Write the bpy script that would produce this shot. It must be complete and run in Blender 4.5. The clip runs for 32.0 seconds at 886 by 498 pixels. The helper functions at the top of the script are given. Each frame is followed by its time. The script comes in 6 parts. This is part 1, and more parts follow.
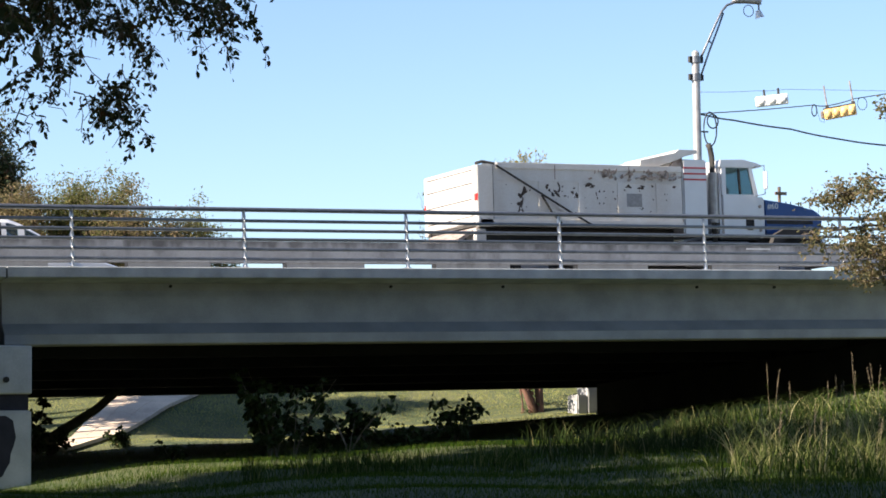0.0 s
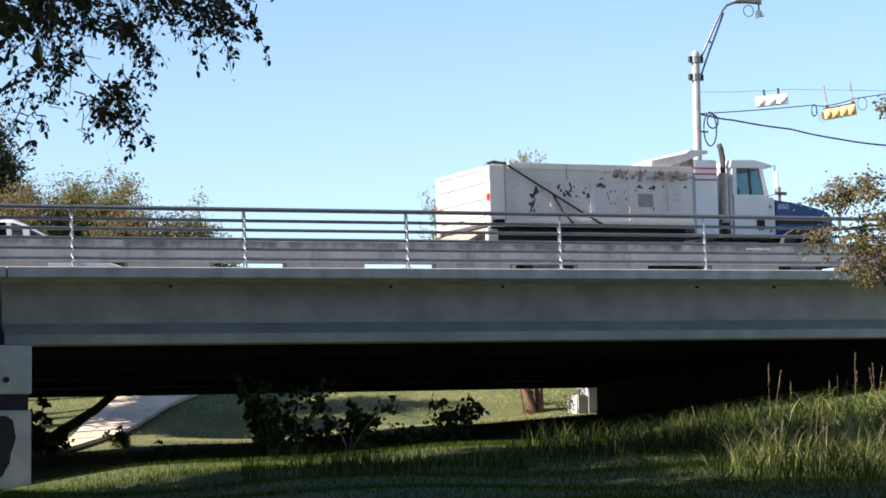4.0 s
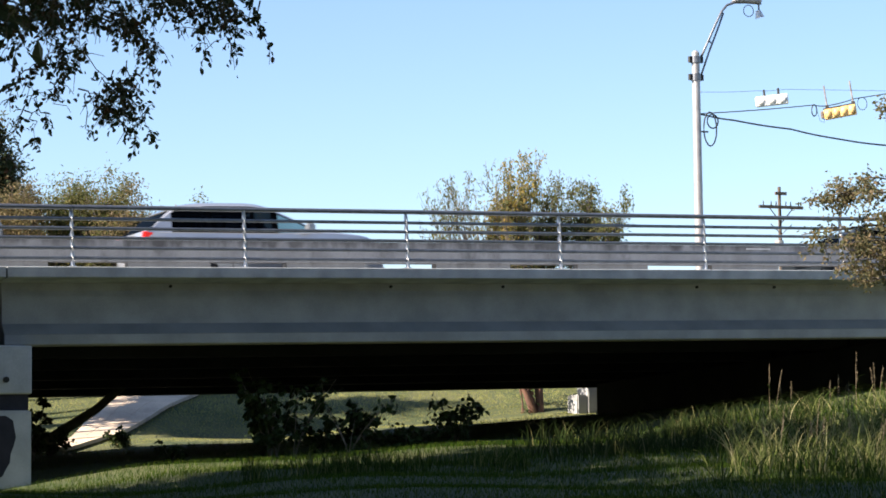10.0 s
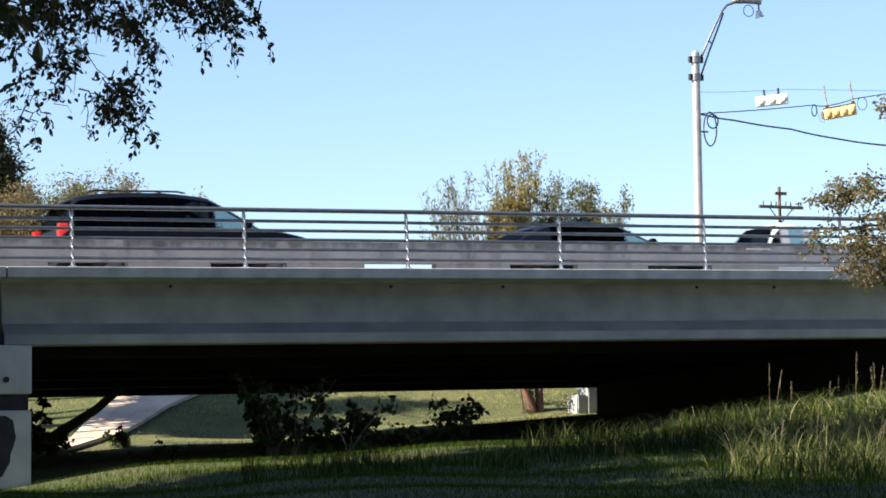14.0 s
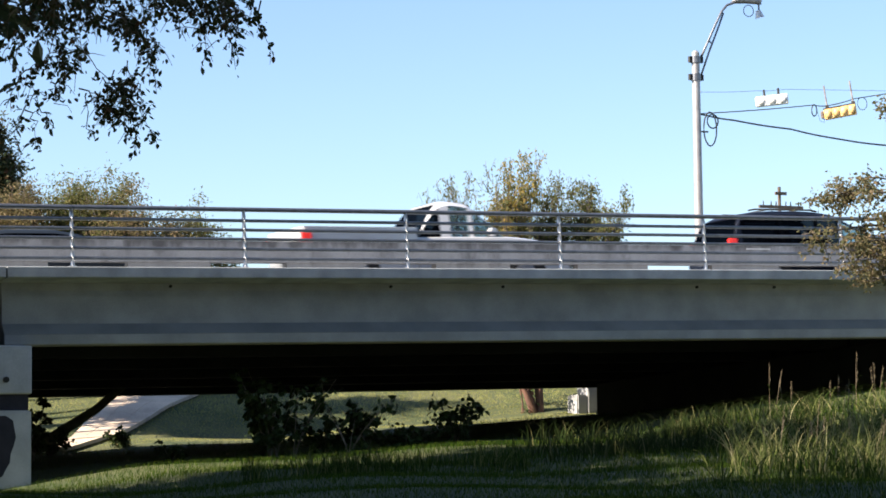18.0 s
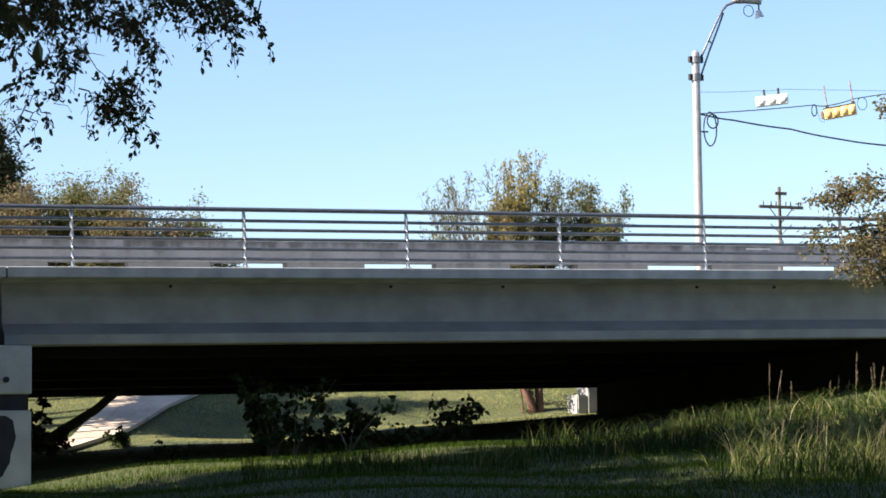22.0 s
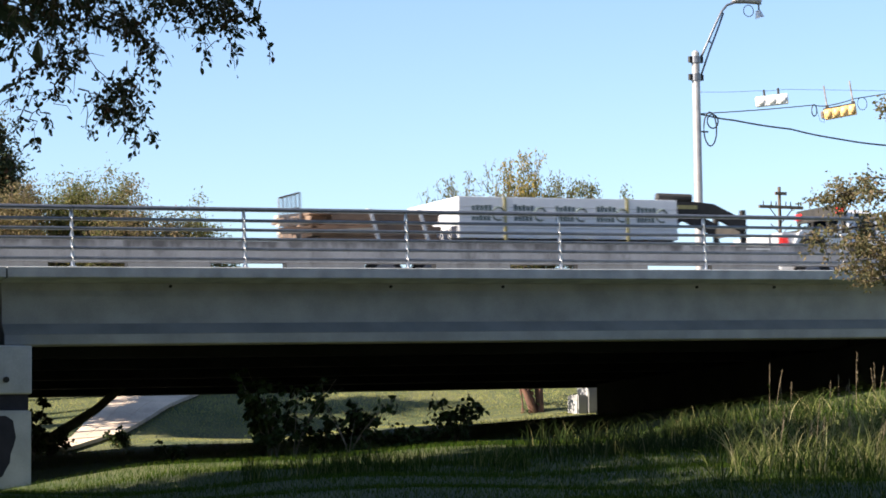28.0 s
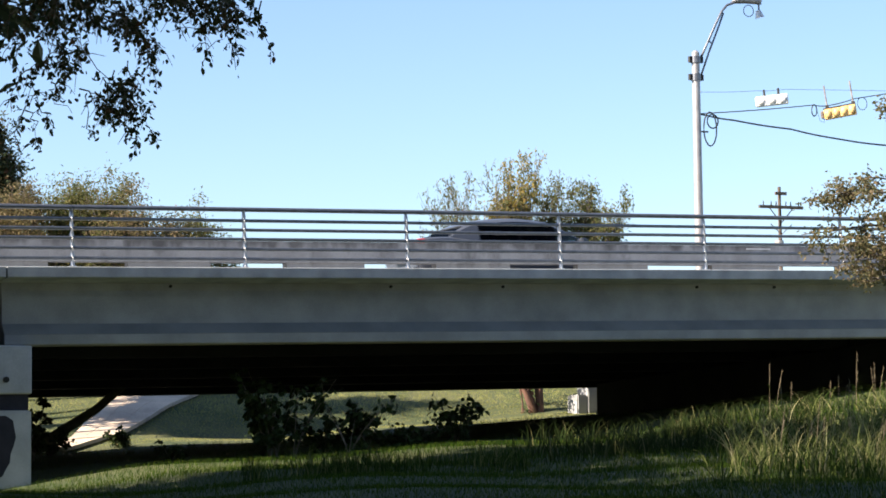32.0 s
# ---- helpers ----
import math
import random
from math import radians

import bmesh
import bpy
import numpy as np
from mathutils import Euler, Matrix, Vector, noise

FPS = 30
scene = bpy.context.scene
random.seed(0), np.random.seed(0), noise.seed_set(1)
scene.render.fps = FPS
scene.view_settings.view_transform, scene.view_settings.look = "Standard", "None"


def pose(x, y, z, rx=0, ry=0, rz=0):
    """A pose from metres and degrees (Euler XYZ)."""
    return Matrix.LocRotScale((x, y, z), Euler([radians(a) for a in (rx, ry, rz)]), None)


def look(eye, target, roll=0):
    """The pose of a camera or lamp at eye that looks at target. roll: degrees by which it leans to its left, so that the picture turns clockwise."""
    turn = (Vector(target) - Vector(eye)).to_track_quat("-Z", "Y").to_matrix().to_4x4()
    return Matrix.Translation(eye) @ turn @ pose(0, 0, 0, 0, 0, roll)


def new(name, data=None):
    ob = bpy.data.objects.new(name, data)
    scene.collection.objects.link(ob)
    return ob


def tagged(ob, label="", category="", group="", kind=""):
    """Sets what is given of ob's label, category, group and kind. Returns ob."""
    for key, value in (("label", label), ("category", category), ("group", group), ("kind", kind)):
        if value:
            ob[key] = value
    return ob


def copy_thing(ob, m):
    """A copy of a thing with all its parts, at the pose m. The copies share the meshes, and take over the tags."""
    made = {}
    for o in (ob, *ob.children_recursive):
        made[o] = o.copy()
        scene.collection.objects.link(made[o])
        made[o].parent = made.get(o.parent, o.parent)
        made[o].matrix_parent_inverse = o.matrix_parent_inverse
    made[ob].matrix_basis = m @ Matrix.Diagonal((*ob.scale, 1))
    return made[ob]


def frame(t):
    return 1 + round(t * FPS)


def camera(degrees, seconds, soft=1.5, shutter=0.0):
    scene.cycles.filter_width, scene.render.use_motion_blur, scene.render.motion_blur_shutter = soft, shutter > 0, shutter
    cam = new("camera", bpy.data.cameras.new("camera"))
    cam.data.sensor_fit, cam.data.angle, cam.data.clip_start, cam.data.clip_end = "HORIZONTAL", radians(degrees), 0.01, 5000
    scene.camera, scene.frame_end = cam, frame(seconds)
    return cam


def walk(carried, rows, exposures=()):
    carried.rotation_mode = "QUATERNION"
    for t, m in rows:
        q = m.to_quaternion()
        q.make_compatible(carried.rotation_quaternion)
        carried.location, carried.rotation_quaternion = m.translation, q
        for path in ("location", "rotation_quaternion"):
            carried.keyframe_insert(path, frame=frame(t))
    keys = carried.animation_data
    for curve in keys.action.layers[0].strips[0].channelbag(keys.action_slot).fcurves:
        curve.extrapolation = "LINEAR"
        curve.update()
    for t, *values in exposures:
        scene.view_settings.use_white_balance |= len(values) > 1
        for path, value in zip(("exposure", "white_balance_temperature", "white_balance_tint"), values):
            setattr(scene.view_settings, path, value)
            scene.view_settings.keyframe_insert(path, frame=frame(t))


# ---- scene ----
# ---------------------------------------------------------------- camera, light
EYE = Vector((0.0, 0.0, 1.5))
YAW, PITCH = radians(24.582), radians(5.101)
cam = camera(20.6876, 32.0, soft=1.7, shutter=0.28)
AHEAD = Vector((math.sin(YAW) * math.cos(PITCH), math.cos(YAW) * math.cos(PITCH), math.sin(PITCH)))
VIEW = look(EYE, EYE + AHEAD, -0.658)
walk(cam, [(0.0, VIEW), (32.0, VIEW)], exposures=[(0.0, 1.60, 6500, 14.5), (32.0, 1.60, 6500, 14.5)])

SUN_EL, SUN_FROM = radians(36), Vector((-0.9998, -0.02))
world = bpy.data.worlds.new("sky")
scene.world = world
world.use_nodes = True
wn = world.node_tree
sky = wn.nodes.new("ShaderNodeTexSky")
sky.sky_type, sky.sun_disc, sky.sun_elevation = "NISHITA", False, SUN_EL
sky.sun_rotation = math.atan2(SUN_FROM.x, SUN_FROM.y)
sky.air_density, sky.dust_density, sky.ozone_density, sky.altitude = 1.0, 0.45, 3.6, 150
wn.nodes["Background"].inputs[1].default_value = 0.070
wn.links.new(sky.outputs[0], wn.nodes["Background"].inputs[0])
sun_data = bpy.data.lights.new("sun", "SUN")
sun_data.energy, sun_data.angle, sun_data.color = 5.0, radians(0.53), (1.0, 0.90, 0.76)
sun = new("sun", sun_data)
sun.matrix_world = look((SUN_FROM.x * 60, SUN_FROM.y * 60, math.tan(SUN_EL) * 60), (0, 0, 0))


# ---------------------------------------------------------------- materials
def shade(name, colour, colour2=None, scale=3.0, rough=0.8, metal=0.0, bump=0.15, fine=60.0, streak=0.0, coat=0.0, island=0.0):
    """A surface with two scales of variation: patches between two colours, fine grain, and relief."""
    m = bpy.data.materials.new(name)
    m.use_nodes = True
    n, l = m.node_tree.nodes, m.node_tree.links
    p = n["Principled BSDF"]
    p.inputs["Roughness"].default_value, p.inputs["Metallic"].default_value = rough, metal
    p.inputs["Coat Weight"].default_value = coat
    p.inputs["Coat Roughness"].default_value = 0.06
    co = n.new("ShaderNodeTexCoord")
    mp = n.new("ShaderNodeMapping")
    mp.inputs["Scale"].default_value = (1, 1, 1 - streak)
    l.new(co.outputs["Object"], mp.inputs[0])
    a, b = n.new("ShaderNodeTexNoise"), n.new("ShaderNodeTexNoise")
    a.inputs["Scale"].default_value, a.inputs["Detail"].default_value = scale, 6
    b.inputs["Scale"].default_value, b.inputs["Detail"].default_value = fine, 4
    l.new(mp.outputs[0], a.inputs["Vector"])
    l.new(co.outputs["Object"], b.inputs["Vector"])
    add = n.new("ShaderNodeMath")
    add.operation, add.inputs[1].default_value = "MULTIPLY_ADD", 0.35
    l.new(b.outputs[0], add.inputs[0])
    l.new(a.outputs[0], add.inputs[2])
    ramp = n.new("ShaderNodeValToRGB")
    ramp.color_ramp.elements[0].position, ramp.color_ramp.elements[1].position = 0.48, 0.86
    ramp.color_ramp.elements[0].color = (*colour, 1)
    ramp.color_ramp.elements[1].color = (*(colour2 or [c * 0.7 for c in colour]), 1)
    l.new(add.outputs[0], ramp.inputs[0])
    out = ramp.outputs[0]
    if island:
        g, hs, mr = n.new("ShaderNodeNewGeometry"), n.new("ShaderNodeHueSaturation"), n.new("ShaderNodeMapRange")
        mr.inputs[3].default_value, mr.inputs[4].default_value = 1 - island, 1 + island
        l.new(g.outputs["Random Per Island"], mr.inputs[0])
        l.new(mr.outputs[0], hs.inputs["Value"])
        l.new(out, hs.inputs["Color"])
        out = hs.outputs[0]
    l.new(out, p.inputs["Base Color"])
    if bump:
        bp = n.new("ShaderNodeBump")
        bp.inputs["Strength"].default_value, bp.inputs["Distance"].default_value = bump, 0.02
        l.new(add.outputs[0], bp.inputs["Height"])
        l.new(bp.outputs[0], p.inputs["Normal"])
    return m


def leafy(name, stops, glow=0.35, rough=0.5, single=False, spec=0.12):
    """Leaves: each one its own colour from the stops, light shining through."""
    m = bpy.data.materials.new(name)
    m.use_nodes = True
    n, l = m.node_tree.nodes, m.node_tree.links
    p, o = n["Principled BSDF"], n["Material Output"]
    p.inputs["Roughness"].default_value = rough
    p.inputs["Specular IOR Level"].default_value = spec
    g, r = n.new("ShaderNodeObjectInfo" if single else "ShaderNodeNewGeometry"), n.new("ShaderNodeValToRGB")
    e = r.color_ramp.elements
    for i, (at, c) in enumerate(stops):
        s = e[i] if i < 2 else e.new(at)
        s.position, s.color = at, (*c, 1)
    l.new(g.outputs["Random" if single else "Random Per Island"], r.inputs[0])
    l.new(r.outputs[0], p.inputs["Base Color"])
    t, mix = n.new("ShaderNodeBsdfTranslucent"), n.new("ShaderNodeMixShader")
    l.new(r.outputs[0], t.inputs[0])
    mix.inputs[0].default_value = glow
    l.new(p.outputs[0], mix.inputs[1])
    l.new(t.outputs[0], mix.inputs[2])
    l.new(mix.outputs[0], o.inputs[0])
    return m


def pane(name, tint=(0.6, 0.75, 0.72), rough=0.02, clear=0.75, shine=0.9):
    m = bpy.data.materials.new(name)
    m.use_nodes = True
    n, l = m.node_tree.nodes, m.node_tree.links
    o = n["Material Output"]
    n.remove(n["Principled BSDF"])
    gl, tr, fr, mix = n.new("ShaderNodeBsdfGlossy"), n.new("ShaderNodeBsdfTransparent"), n.new("ShaderNodeLayerWeight"), n.new("ShaderNodeMixShader")
    pw, ma = n.new("ShaderNodeMath"), n.new("ShaderNodeMath")
    pw.operation, pw.inputs[1].default_value = "POWER", 5.0
    ma.operation, ma.inputs[1].default_value, ma.inputs[2].default_value = "MULTIPLY_ADD", shine, 0.045 * shine
    gl.inputs["Roughness"].default_value = rough
    tr.inputs[0].default_value = tuple(c * clear for c in tint) + (1,)
    fr.inputs["Blend"].default_value = 0.5
    l.new(fr.outputs["Facing"], pw.inputs[0])
    l.new(pw.outputs[0], ma.inputs[0])
    l.new(ma.outputs[0], mix.inputs[0])
    l.new(tr.outputs[0], mix.inputs[1])
    l.new(gl.outputs[0], mix.inputs[2])
    l.new(mix.outputs[0], o.inputs[0])
    return m


def lit(name, colour, power):
    m = shade(name, colour, colour, 20, 0.3, bump=0)
    p = m.node_tree.nodes["Principled BSDF"]
    p.inputs["Emission Color"].default_value = (*colour, 1)
    p.inputs["Emission Strength"].default_value = power
    return m


def drip_stains(m, z0, z1, dark=0.42):
    """Blotchy dark stains that run down from a weathered top edge at height z1, fading out by z0."""
    n, l = m.node_tree.nodes, m.node_tree.links
    p = n["Principled BSDF"]
    co, sep, mr = n.new("ShaderNodeTexCoord"), n.new("ShaderNodeSeparateXYZ"), n.new("ShaderNodeMapRange")
    l.new(co.outputs["Object"], sep.inputs[0])
    mr.inputs[1].default_value, mr.inputs[2].default_value = z0, z1
    l.new(sep.outputs[2], mr.inputs[0])
    geo, mp, no, mx = n.new("ShaderNodeNewGeometry"), n.new("ShaderNodeMapping"), n.new("ShaderNodeTexNoise"), n.new("ShaderNodeMix")
    mp.inputs["Scale"].default_value = (1, 1, 0.45)
    l.new(geo.outputs["Position"], mp.inputs[0])
    l.new(mp.outputs[0], no.inputs["Vector"])
    no.inputs["Scale"].default_value, no.inputs["Detail"].default_value = 3.4, 7
    ad, sm = n.new("ShaderNodeMath"), n.new("ShaderNodeMapRange")
    ad.operation = "MULTIPLY_ADD"
    ad.inputs[1].default_value = 0.24
    l.new(mr.outputs[0], ad.inputs[0])
    l.new(no.outputs[0], ad.inputs[2])
    sm.inputs[1].default_value, sm.inputs[2].default_value = 0.56, 0.80
    l.new(ad.outputs[0], sm.inputs[0])
    mx.data_type, mx.blend_type = "RGBA", "MULTIPLY"
    l.new(sm.outputs[0], mx.inputs[0])
    l.new(p.inputs["Base Color"].links[0].from_socket, mx.inputs[6])
    mx.inputs[7].default_value = (dark, dark * 0.97, dark * 0.95, 1)
    l.new(mx.outputs[2], p.inputs["Base Color"])


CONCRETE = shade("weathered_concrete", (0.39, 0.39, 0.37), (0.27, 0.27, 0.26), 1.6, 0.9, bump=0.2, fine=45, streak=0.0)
CURB = shade("pale_concrete", (0.40, 0.43, 0.45), (0.24, 0.265, 0.28), 2.2, 0.88, bump=0.25, fine=50, streak=0.3)
BARRIER = shade("stained_concrete", (0.37, 0.365, 0.365), (0.25, 0.245, 0.245), 2.6, 0.92, bump=0.3, fine=40, streak=0.5)
drip_stains(BARRIER, 0.50, 0.70)
# plain concrete with the shade under the deck put into its colour
SOFFIT = shade("shade_dark_concrete", (0.03, 0.03, 0.028), (0.016, 0.016, 0.016), 1.2, 0.95, bump=0.2)
PIER = shade("pier_concrete", (0.47, 0.48, 0.48), (0.35, 0.36, 0.36), 2.4, 0.9, bump=0.25, fine=30)
BLACK_PAINT = shade("black_paint_patch", (0.012, 0.012, 0.02), (0.025, 0.025, 0.035), 5, 0.9, bump=0.1)
SLOPE_CONCRETE = shade("slope_concrete", (0.636, 0.514, 0.378), (0.382, 0.301, 0.224), 0.9, 0.92, bump=0.3, fine=18)
ASPHALT = shade("asphalt", (0.06, 0.06, 0.06), (0.04, 0.04, 0.042), 2, 0.9, bump=0.3, fine=90)
STEEL = shade("galvanised_steel", (0.20, 0.215, 0.235), (0.14, 0.15, 0.165), 6, 0.42, 0.7, bump=0.06, fine=120)
POLE_STEEL = shade("pole_steel", (0.40, 0.395, 0.385), (0.30, 0.295, 0.29), 4, 0.5, 0.4, bump=0.05)
SOIL = shade("grassy_soil", (0.030, 0.048, 0.012), (0.08, 0.085, 0.03), 0.7, 1.0, bump=0.6, fine=14)
# near grass coloured darker for its shade, dry far grass paler for the sun
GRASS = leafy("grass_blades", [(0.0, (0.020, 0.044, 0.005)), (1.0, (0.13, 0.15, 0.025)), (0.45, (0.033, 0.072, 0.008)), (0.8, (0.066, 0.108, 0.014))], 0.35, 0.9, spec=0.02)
DRY_SUNLIT = leafy("dry_sunlit_grass", [(0.0, (0.24, 0.27, 0.07)), (1.0, (0.50, 0.43, 0.19)), (0.45, (0.33, 0.34, 0.10)), (0.8, (0.42, 0.39, 0.14))], 0.35)
TALL = leafy("tall_grass_blades", [(0.0, (0.016, 0.034, 0.006)), (1.0, (0.30, 0.28, 0.11)), (0.55, (0.038, 0.068, 0.013)), (0.88, (0.10, 0.125, 0.03))], 0.3, 0.9, spec=0.02)
REED = leafy("pale_reed_blades", [(0.0, (0.10, 0.13, 0.04)), (1.0, (0.42, 0.38, 0.20)), (0.5, (0.19, 0.21, 0.07)), (0.8, (0.32, 0.30, 0.13))], 0.3, 0.9, spec=0.02)
WEED = leafy("dark_weed_blades", [(0.0, (0.018, 0.030, 0.009)), (1.0, (0.20, 0.18, 0.08)), (0.75, (0.035, 0.052, 0.015)), (0.93, (0.09, 0.10, 0.035))], 0.25, 0.9, spec=0.02)
POST_STEEL = shade("bright_galvanised_post", (0.60, 0.61, 0.62), (0.46, 0.47, 0.48), 8, 0.38, 0.55, bump=0.05)
SEED = leafy("seed_heads", [(0.0, (0.17, 0.13, 0.08)), (1.0, (0.36, 0.30, 0.20))], 0.3)
BARK = shade("grey_bark", (0.13, 0.11, 0.09), (0.06, 0.05, 0.04), 7, 0.95, bump=0.8, fine=35, streak=0.7)
TWIG = shade("pale_twig", (0.20, 0.17, 0.13), (0.10, 0.08, 0.06), 9, 0.9, bump=0.3)
RED_BARK = shade("peeling_red_bark", (0.23, 0.115, 0.075), (0.11, 0.06, 0.045), 6, 0.9, bump=0.6, streak=0.8)
LEAF_DARK = leafy("dark_leaves", [(0.0, (0.045, 0.062, 0.03)), (1.0, (0.13, 0.06, 0.035)), (0.55, (0.058, 0.075, 0.032)), (0.85, (0.095, 0.088, 0.035))], 0.22)
LEAF_SINGLE = leafy("dark_single_leaves", [(0.0, (0.045, 0.062, 0.03)), (1.0, (0.14, 0.06, 0.035)), (0.55, (0.058, 0.075, 0.032)), (0.85, (0.095, 0.088, 0.035))], 0.22, single=True)
LEAF_BRUSH = leafy("olive_leaves", [(0.0, (0.08, 0.10, 0.03)), (1.0, (0.25, 0.205, 0.10)), (0.4, (0.125, 0.14, 0.045)), (0.75, (0.19, 0.18, 0.065))], 0.5)
LEAF_GOLD = leafy("golden_leaves", [(0.0, (0.12, 0.14, 0.05)), (1.0, (0.44, 0.29, 0.08)), (0.45, (0.23, 0.21, 0.06)), (0.8, (0.35, 0.26, 0.07))], 0.5)
LEAF_OAK = leafy("russet_leaves", [(0.0, (0.10, 0.11, 0.05)), (1.0, (0.32, 0.24, 0.14)), (0.45, (0.18, 0.17, 0.085)), (0.8, (0.25, 0.20, 0.11))], 0.55)
LEAF_TAN = leafy("tan_autumn_leaves", [(0.0, (0.10, 0.095, 0.045)), (1.0, (0.30, 0.22, 0.13)), (0.4, (0.16, 0.14, 0.065)), (0.75, (0.23, 0.18, 0.09))], 0.5)
LEAF_SHRUB = leafy("shrub_leaves", [(0.0, (0.02, 0.033, 0.01)), (1.0, (0.05, 0.075, 0.022))], 0.25)


# ---------------------------------------------------------------- builders
def thing(name, label, category, m=None, group="", kind=""):
    ob = tagged(new(name), label, category, group, kind)
    ob.empty_display_size = 0.1
    if m is not None:
        ob.matrix_basis = m
    return ob


def part(name, bm, material, parent=None, label="", smooth=False, m=None):
    """One bmesh (freed here) or ready mesh as one object under a thing or a part. smooth 2 keeps sharp edges sharp."""
    if isinstance(bm, bmesh.types.BMesh):
        me = bpy.data.meshes.new(name)
        bm.to_mesh(me)
        bm.free()
    else:
        me = bm
    if material is not None and not me.materials:
        me.materials.append(material)
    if smooth:
        me.shade_smooth()
        if smooth == 2:
            me.set_sharp_from_angle(angle=0.6)
    ob = new(name, me)
    if parent is not None:
        ob.parent = parent
    if label:
        ob["label"] = label
    if m is not None:
        ob.matrix_basis = m
    return ob


def raw(name, verts, faces):
    me = bpy.data.meshes.new(name)
    me.from_pydata(verts if isinstance(verts, list) else verts.tolist(), [], faces if isinstance(faces, list) else faces.tolist())
    return me


def box(x0, x1, y0, y1, z0, z1, bevel=0.0, bm=None):
    own = bm is None
    bm = bm or bmesh.new()
    made = bmesh.ops.create_cube(bm, size=1.0, matrix=Matrix.LocRotScale(((x0 + x1) / 2, (y0 + y1) / 2, (z0 + z1) / 2), None, (x1 - x0, y1 - y0, z1 - z0)))
    if bevel and own:
        bmesh.ops.bevel(bm, geom=bm.edges[:], offset=bevel, segments=2, affect="EDGES")
    return bm


def rod(a, b, r0, r1=None, sides=10, bm=None):
    """A closed tapered rod from a to b."""
    bm = bm or bmesh.new()
    a, b = Vector(a), Vector(b)
    q = (b - a).to_track_quat("Z", "Y").to_matrix().to_4x4()
    bmesh.ops.create_cone(bm, cap_ends=True, segments=sides, radius1=r0, radius2=r0 if r1 is None else r1, depth=(b - a).length,
                          matrix=Matrix.Translation((a + b) / 2) @ q)
    return bm


def prism(outline, y0, y1, bevel=0.0):
    """A side outline of (x, z) pushed out from y0 to y1."""
    bm = bmesh.new()
    face = bm.faces.new([bm.verts.new((x, y0, z)) for x, z in outline])
    ext = bmesh.ops.extrude_face_region(bm, geom=[face])
    bmesh.ops.translate(bm, verts=[v for v in ext["geom"] if isinstance(v, bmesh.types.BMVert)], vec=(0, y1 - y0, 0))
    bmesh.ops.recalc_face_normals(bm, faces=bm.faces)
    if bevel:
        bmesh.ops.bevel(bm, geom=bm.edges[:], offset=bevel, segments=2, affect="EDGES", clamp_overlap=True)
    return bm


def beam(section, x0, x1, steps=1, bevel=0.0):
    """A cross-section of (y, z) pushed out along x."""
    bm = bmesh.new()
    face = bm.faces.new([bm.verts.new((x0, y, z)) for y, z in section])
    ext = bmesh.ops.extrude_face_region(bm, geom=[face])
    bmesh.ops.translate(bm, verts=[v for v in ext["geom"] if isinstance(v, bmesh.types.BMVert)], vec=(x1 - x0, 0, 0))
    bmesh.ops.recalc_face_normals(bm, faces=bm.faces)
    if bevel:
        bmesh.ops.bevel(bm, geom=bm.edges[:], offset=bevel, segments=1, affect="EDGES", clamp_overlap=True)
    return bm


def tube(points, radius, sides=6, bm=None):
    """A bent round bar or cable along points."""
    bm = bm or bmesh.new()
    pts = [Vector(p) for p in points]
    rings = []
    for i, p in enumerate(pts):
        d = (pts[min(i + 1, len(pts) - 1)] - pts[max(i - 1, 0)]).normalized()
        q = d.to_track_quat("Z", "Y")
        r = radius[i] if isinstance(radius, (list, tuple)) else radius
        rings.append([bm.verts.new(p + q @ Vector((r * math.cos(k * math.tau / sides), r * math.sin(k * math.tau / sides), 0))) for k in range(sides)])
    for a, b in zip(rings, rings[1:]):
        for k in range(sides):
            bm.faces.new((a[k], a[(k + 1) % sides], b[(k + 1) % sides], b[k]))
    bm.faces.new(rings[0][::-1])
    bm.faces.new(rings[-1])
    return bm


# ---------------------------------------------------------------- the plan
GRADE = math.degrees(math.atan(0.0189))
ORIGIN = Vector((11.125, 39.207, 4.869))       # base of a rail post on the walk's kerb
BRIDGE = pose(*ORIGIN, 0, -GRADE, 0)
BAY = 3.05
FALL = -0.033                                 # the deck falls away across its width


def deck_height(x):
    return ORIGIN.z + (x - ORIGIN.x) * 0.0189


def smooth01(a, b, v):
    t = np.clip((v - a) / (b - a), 0, 1)
    return t * t * (3 - 2 * t)


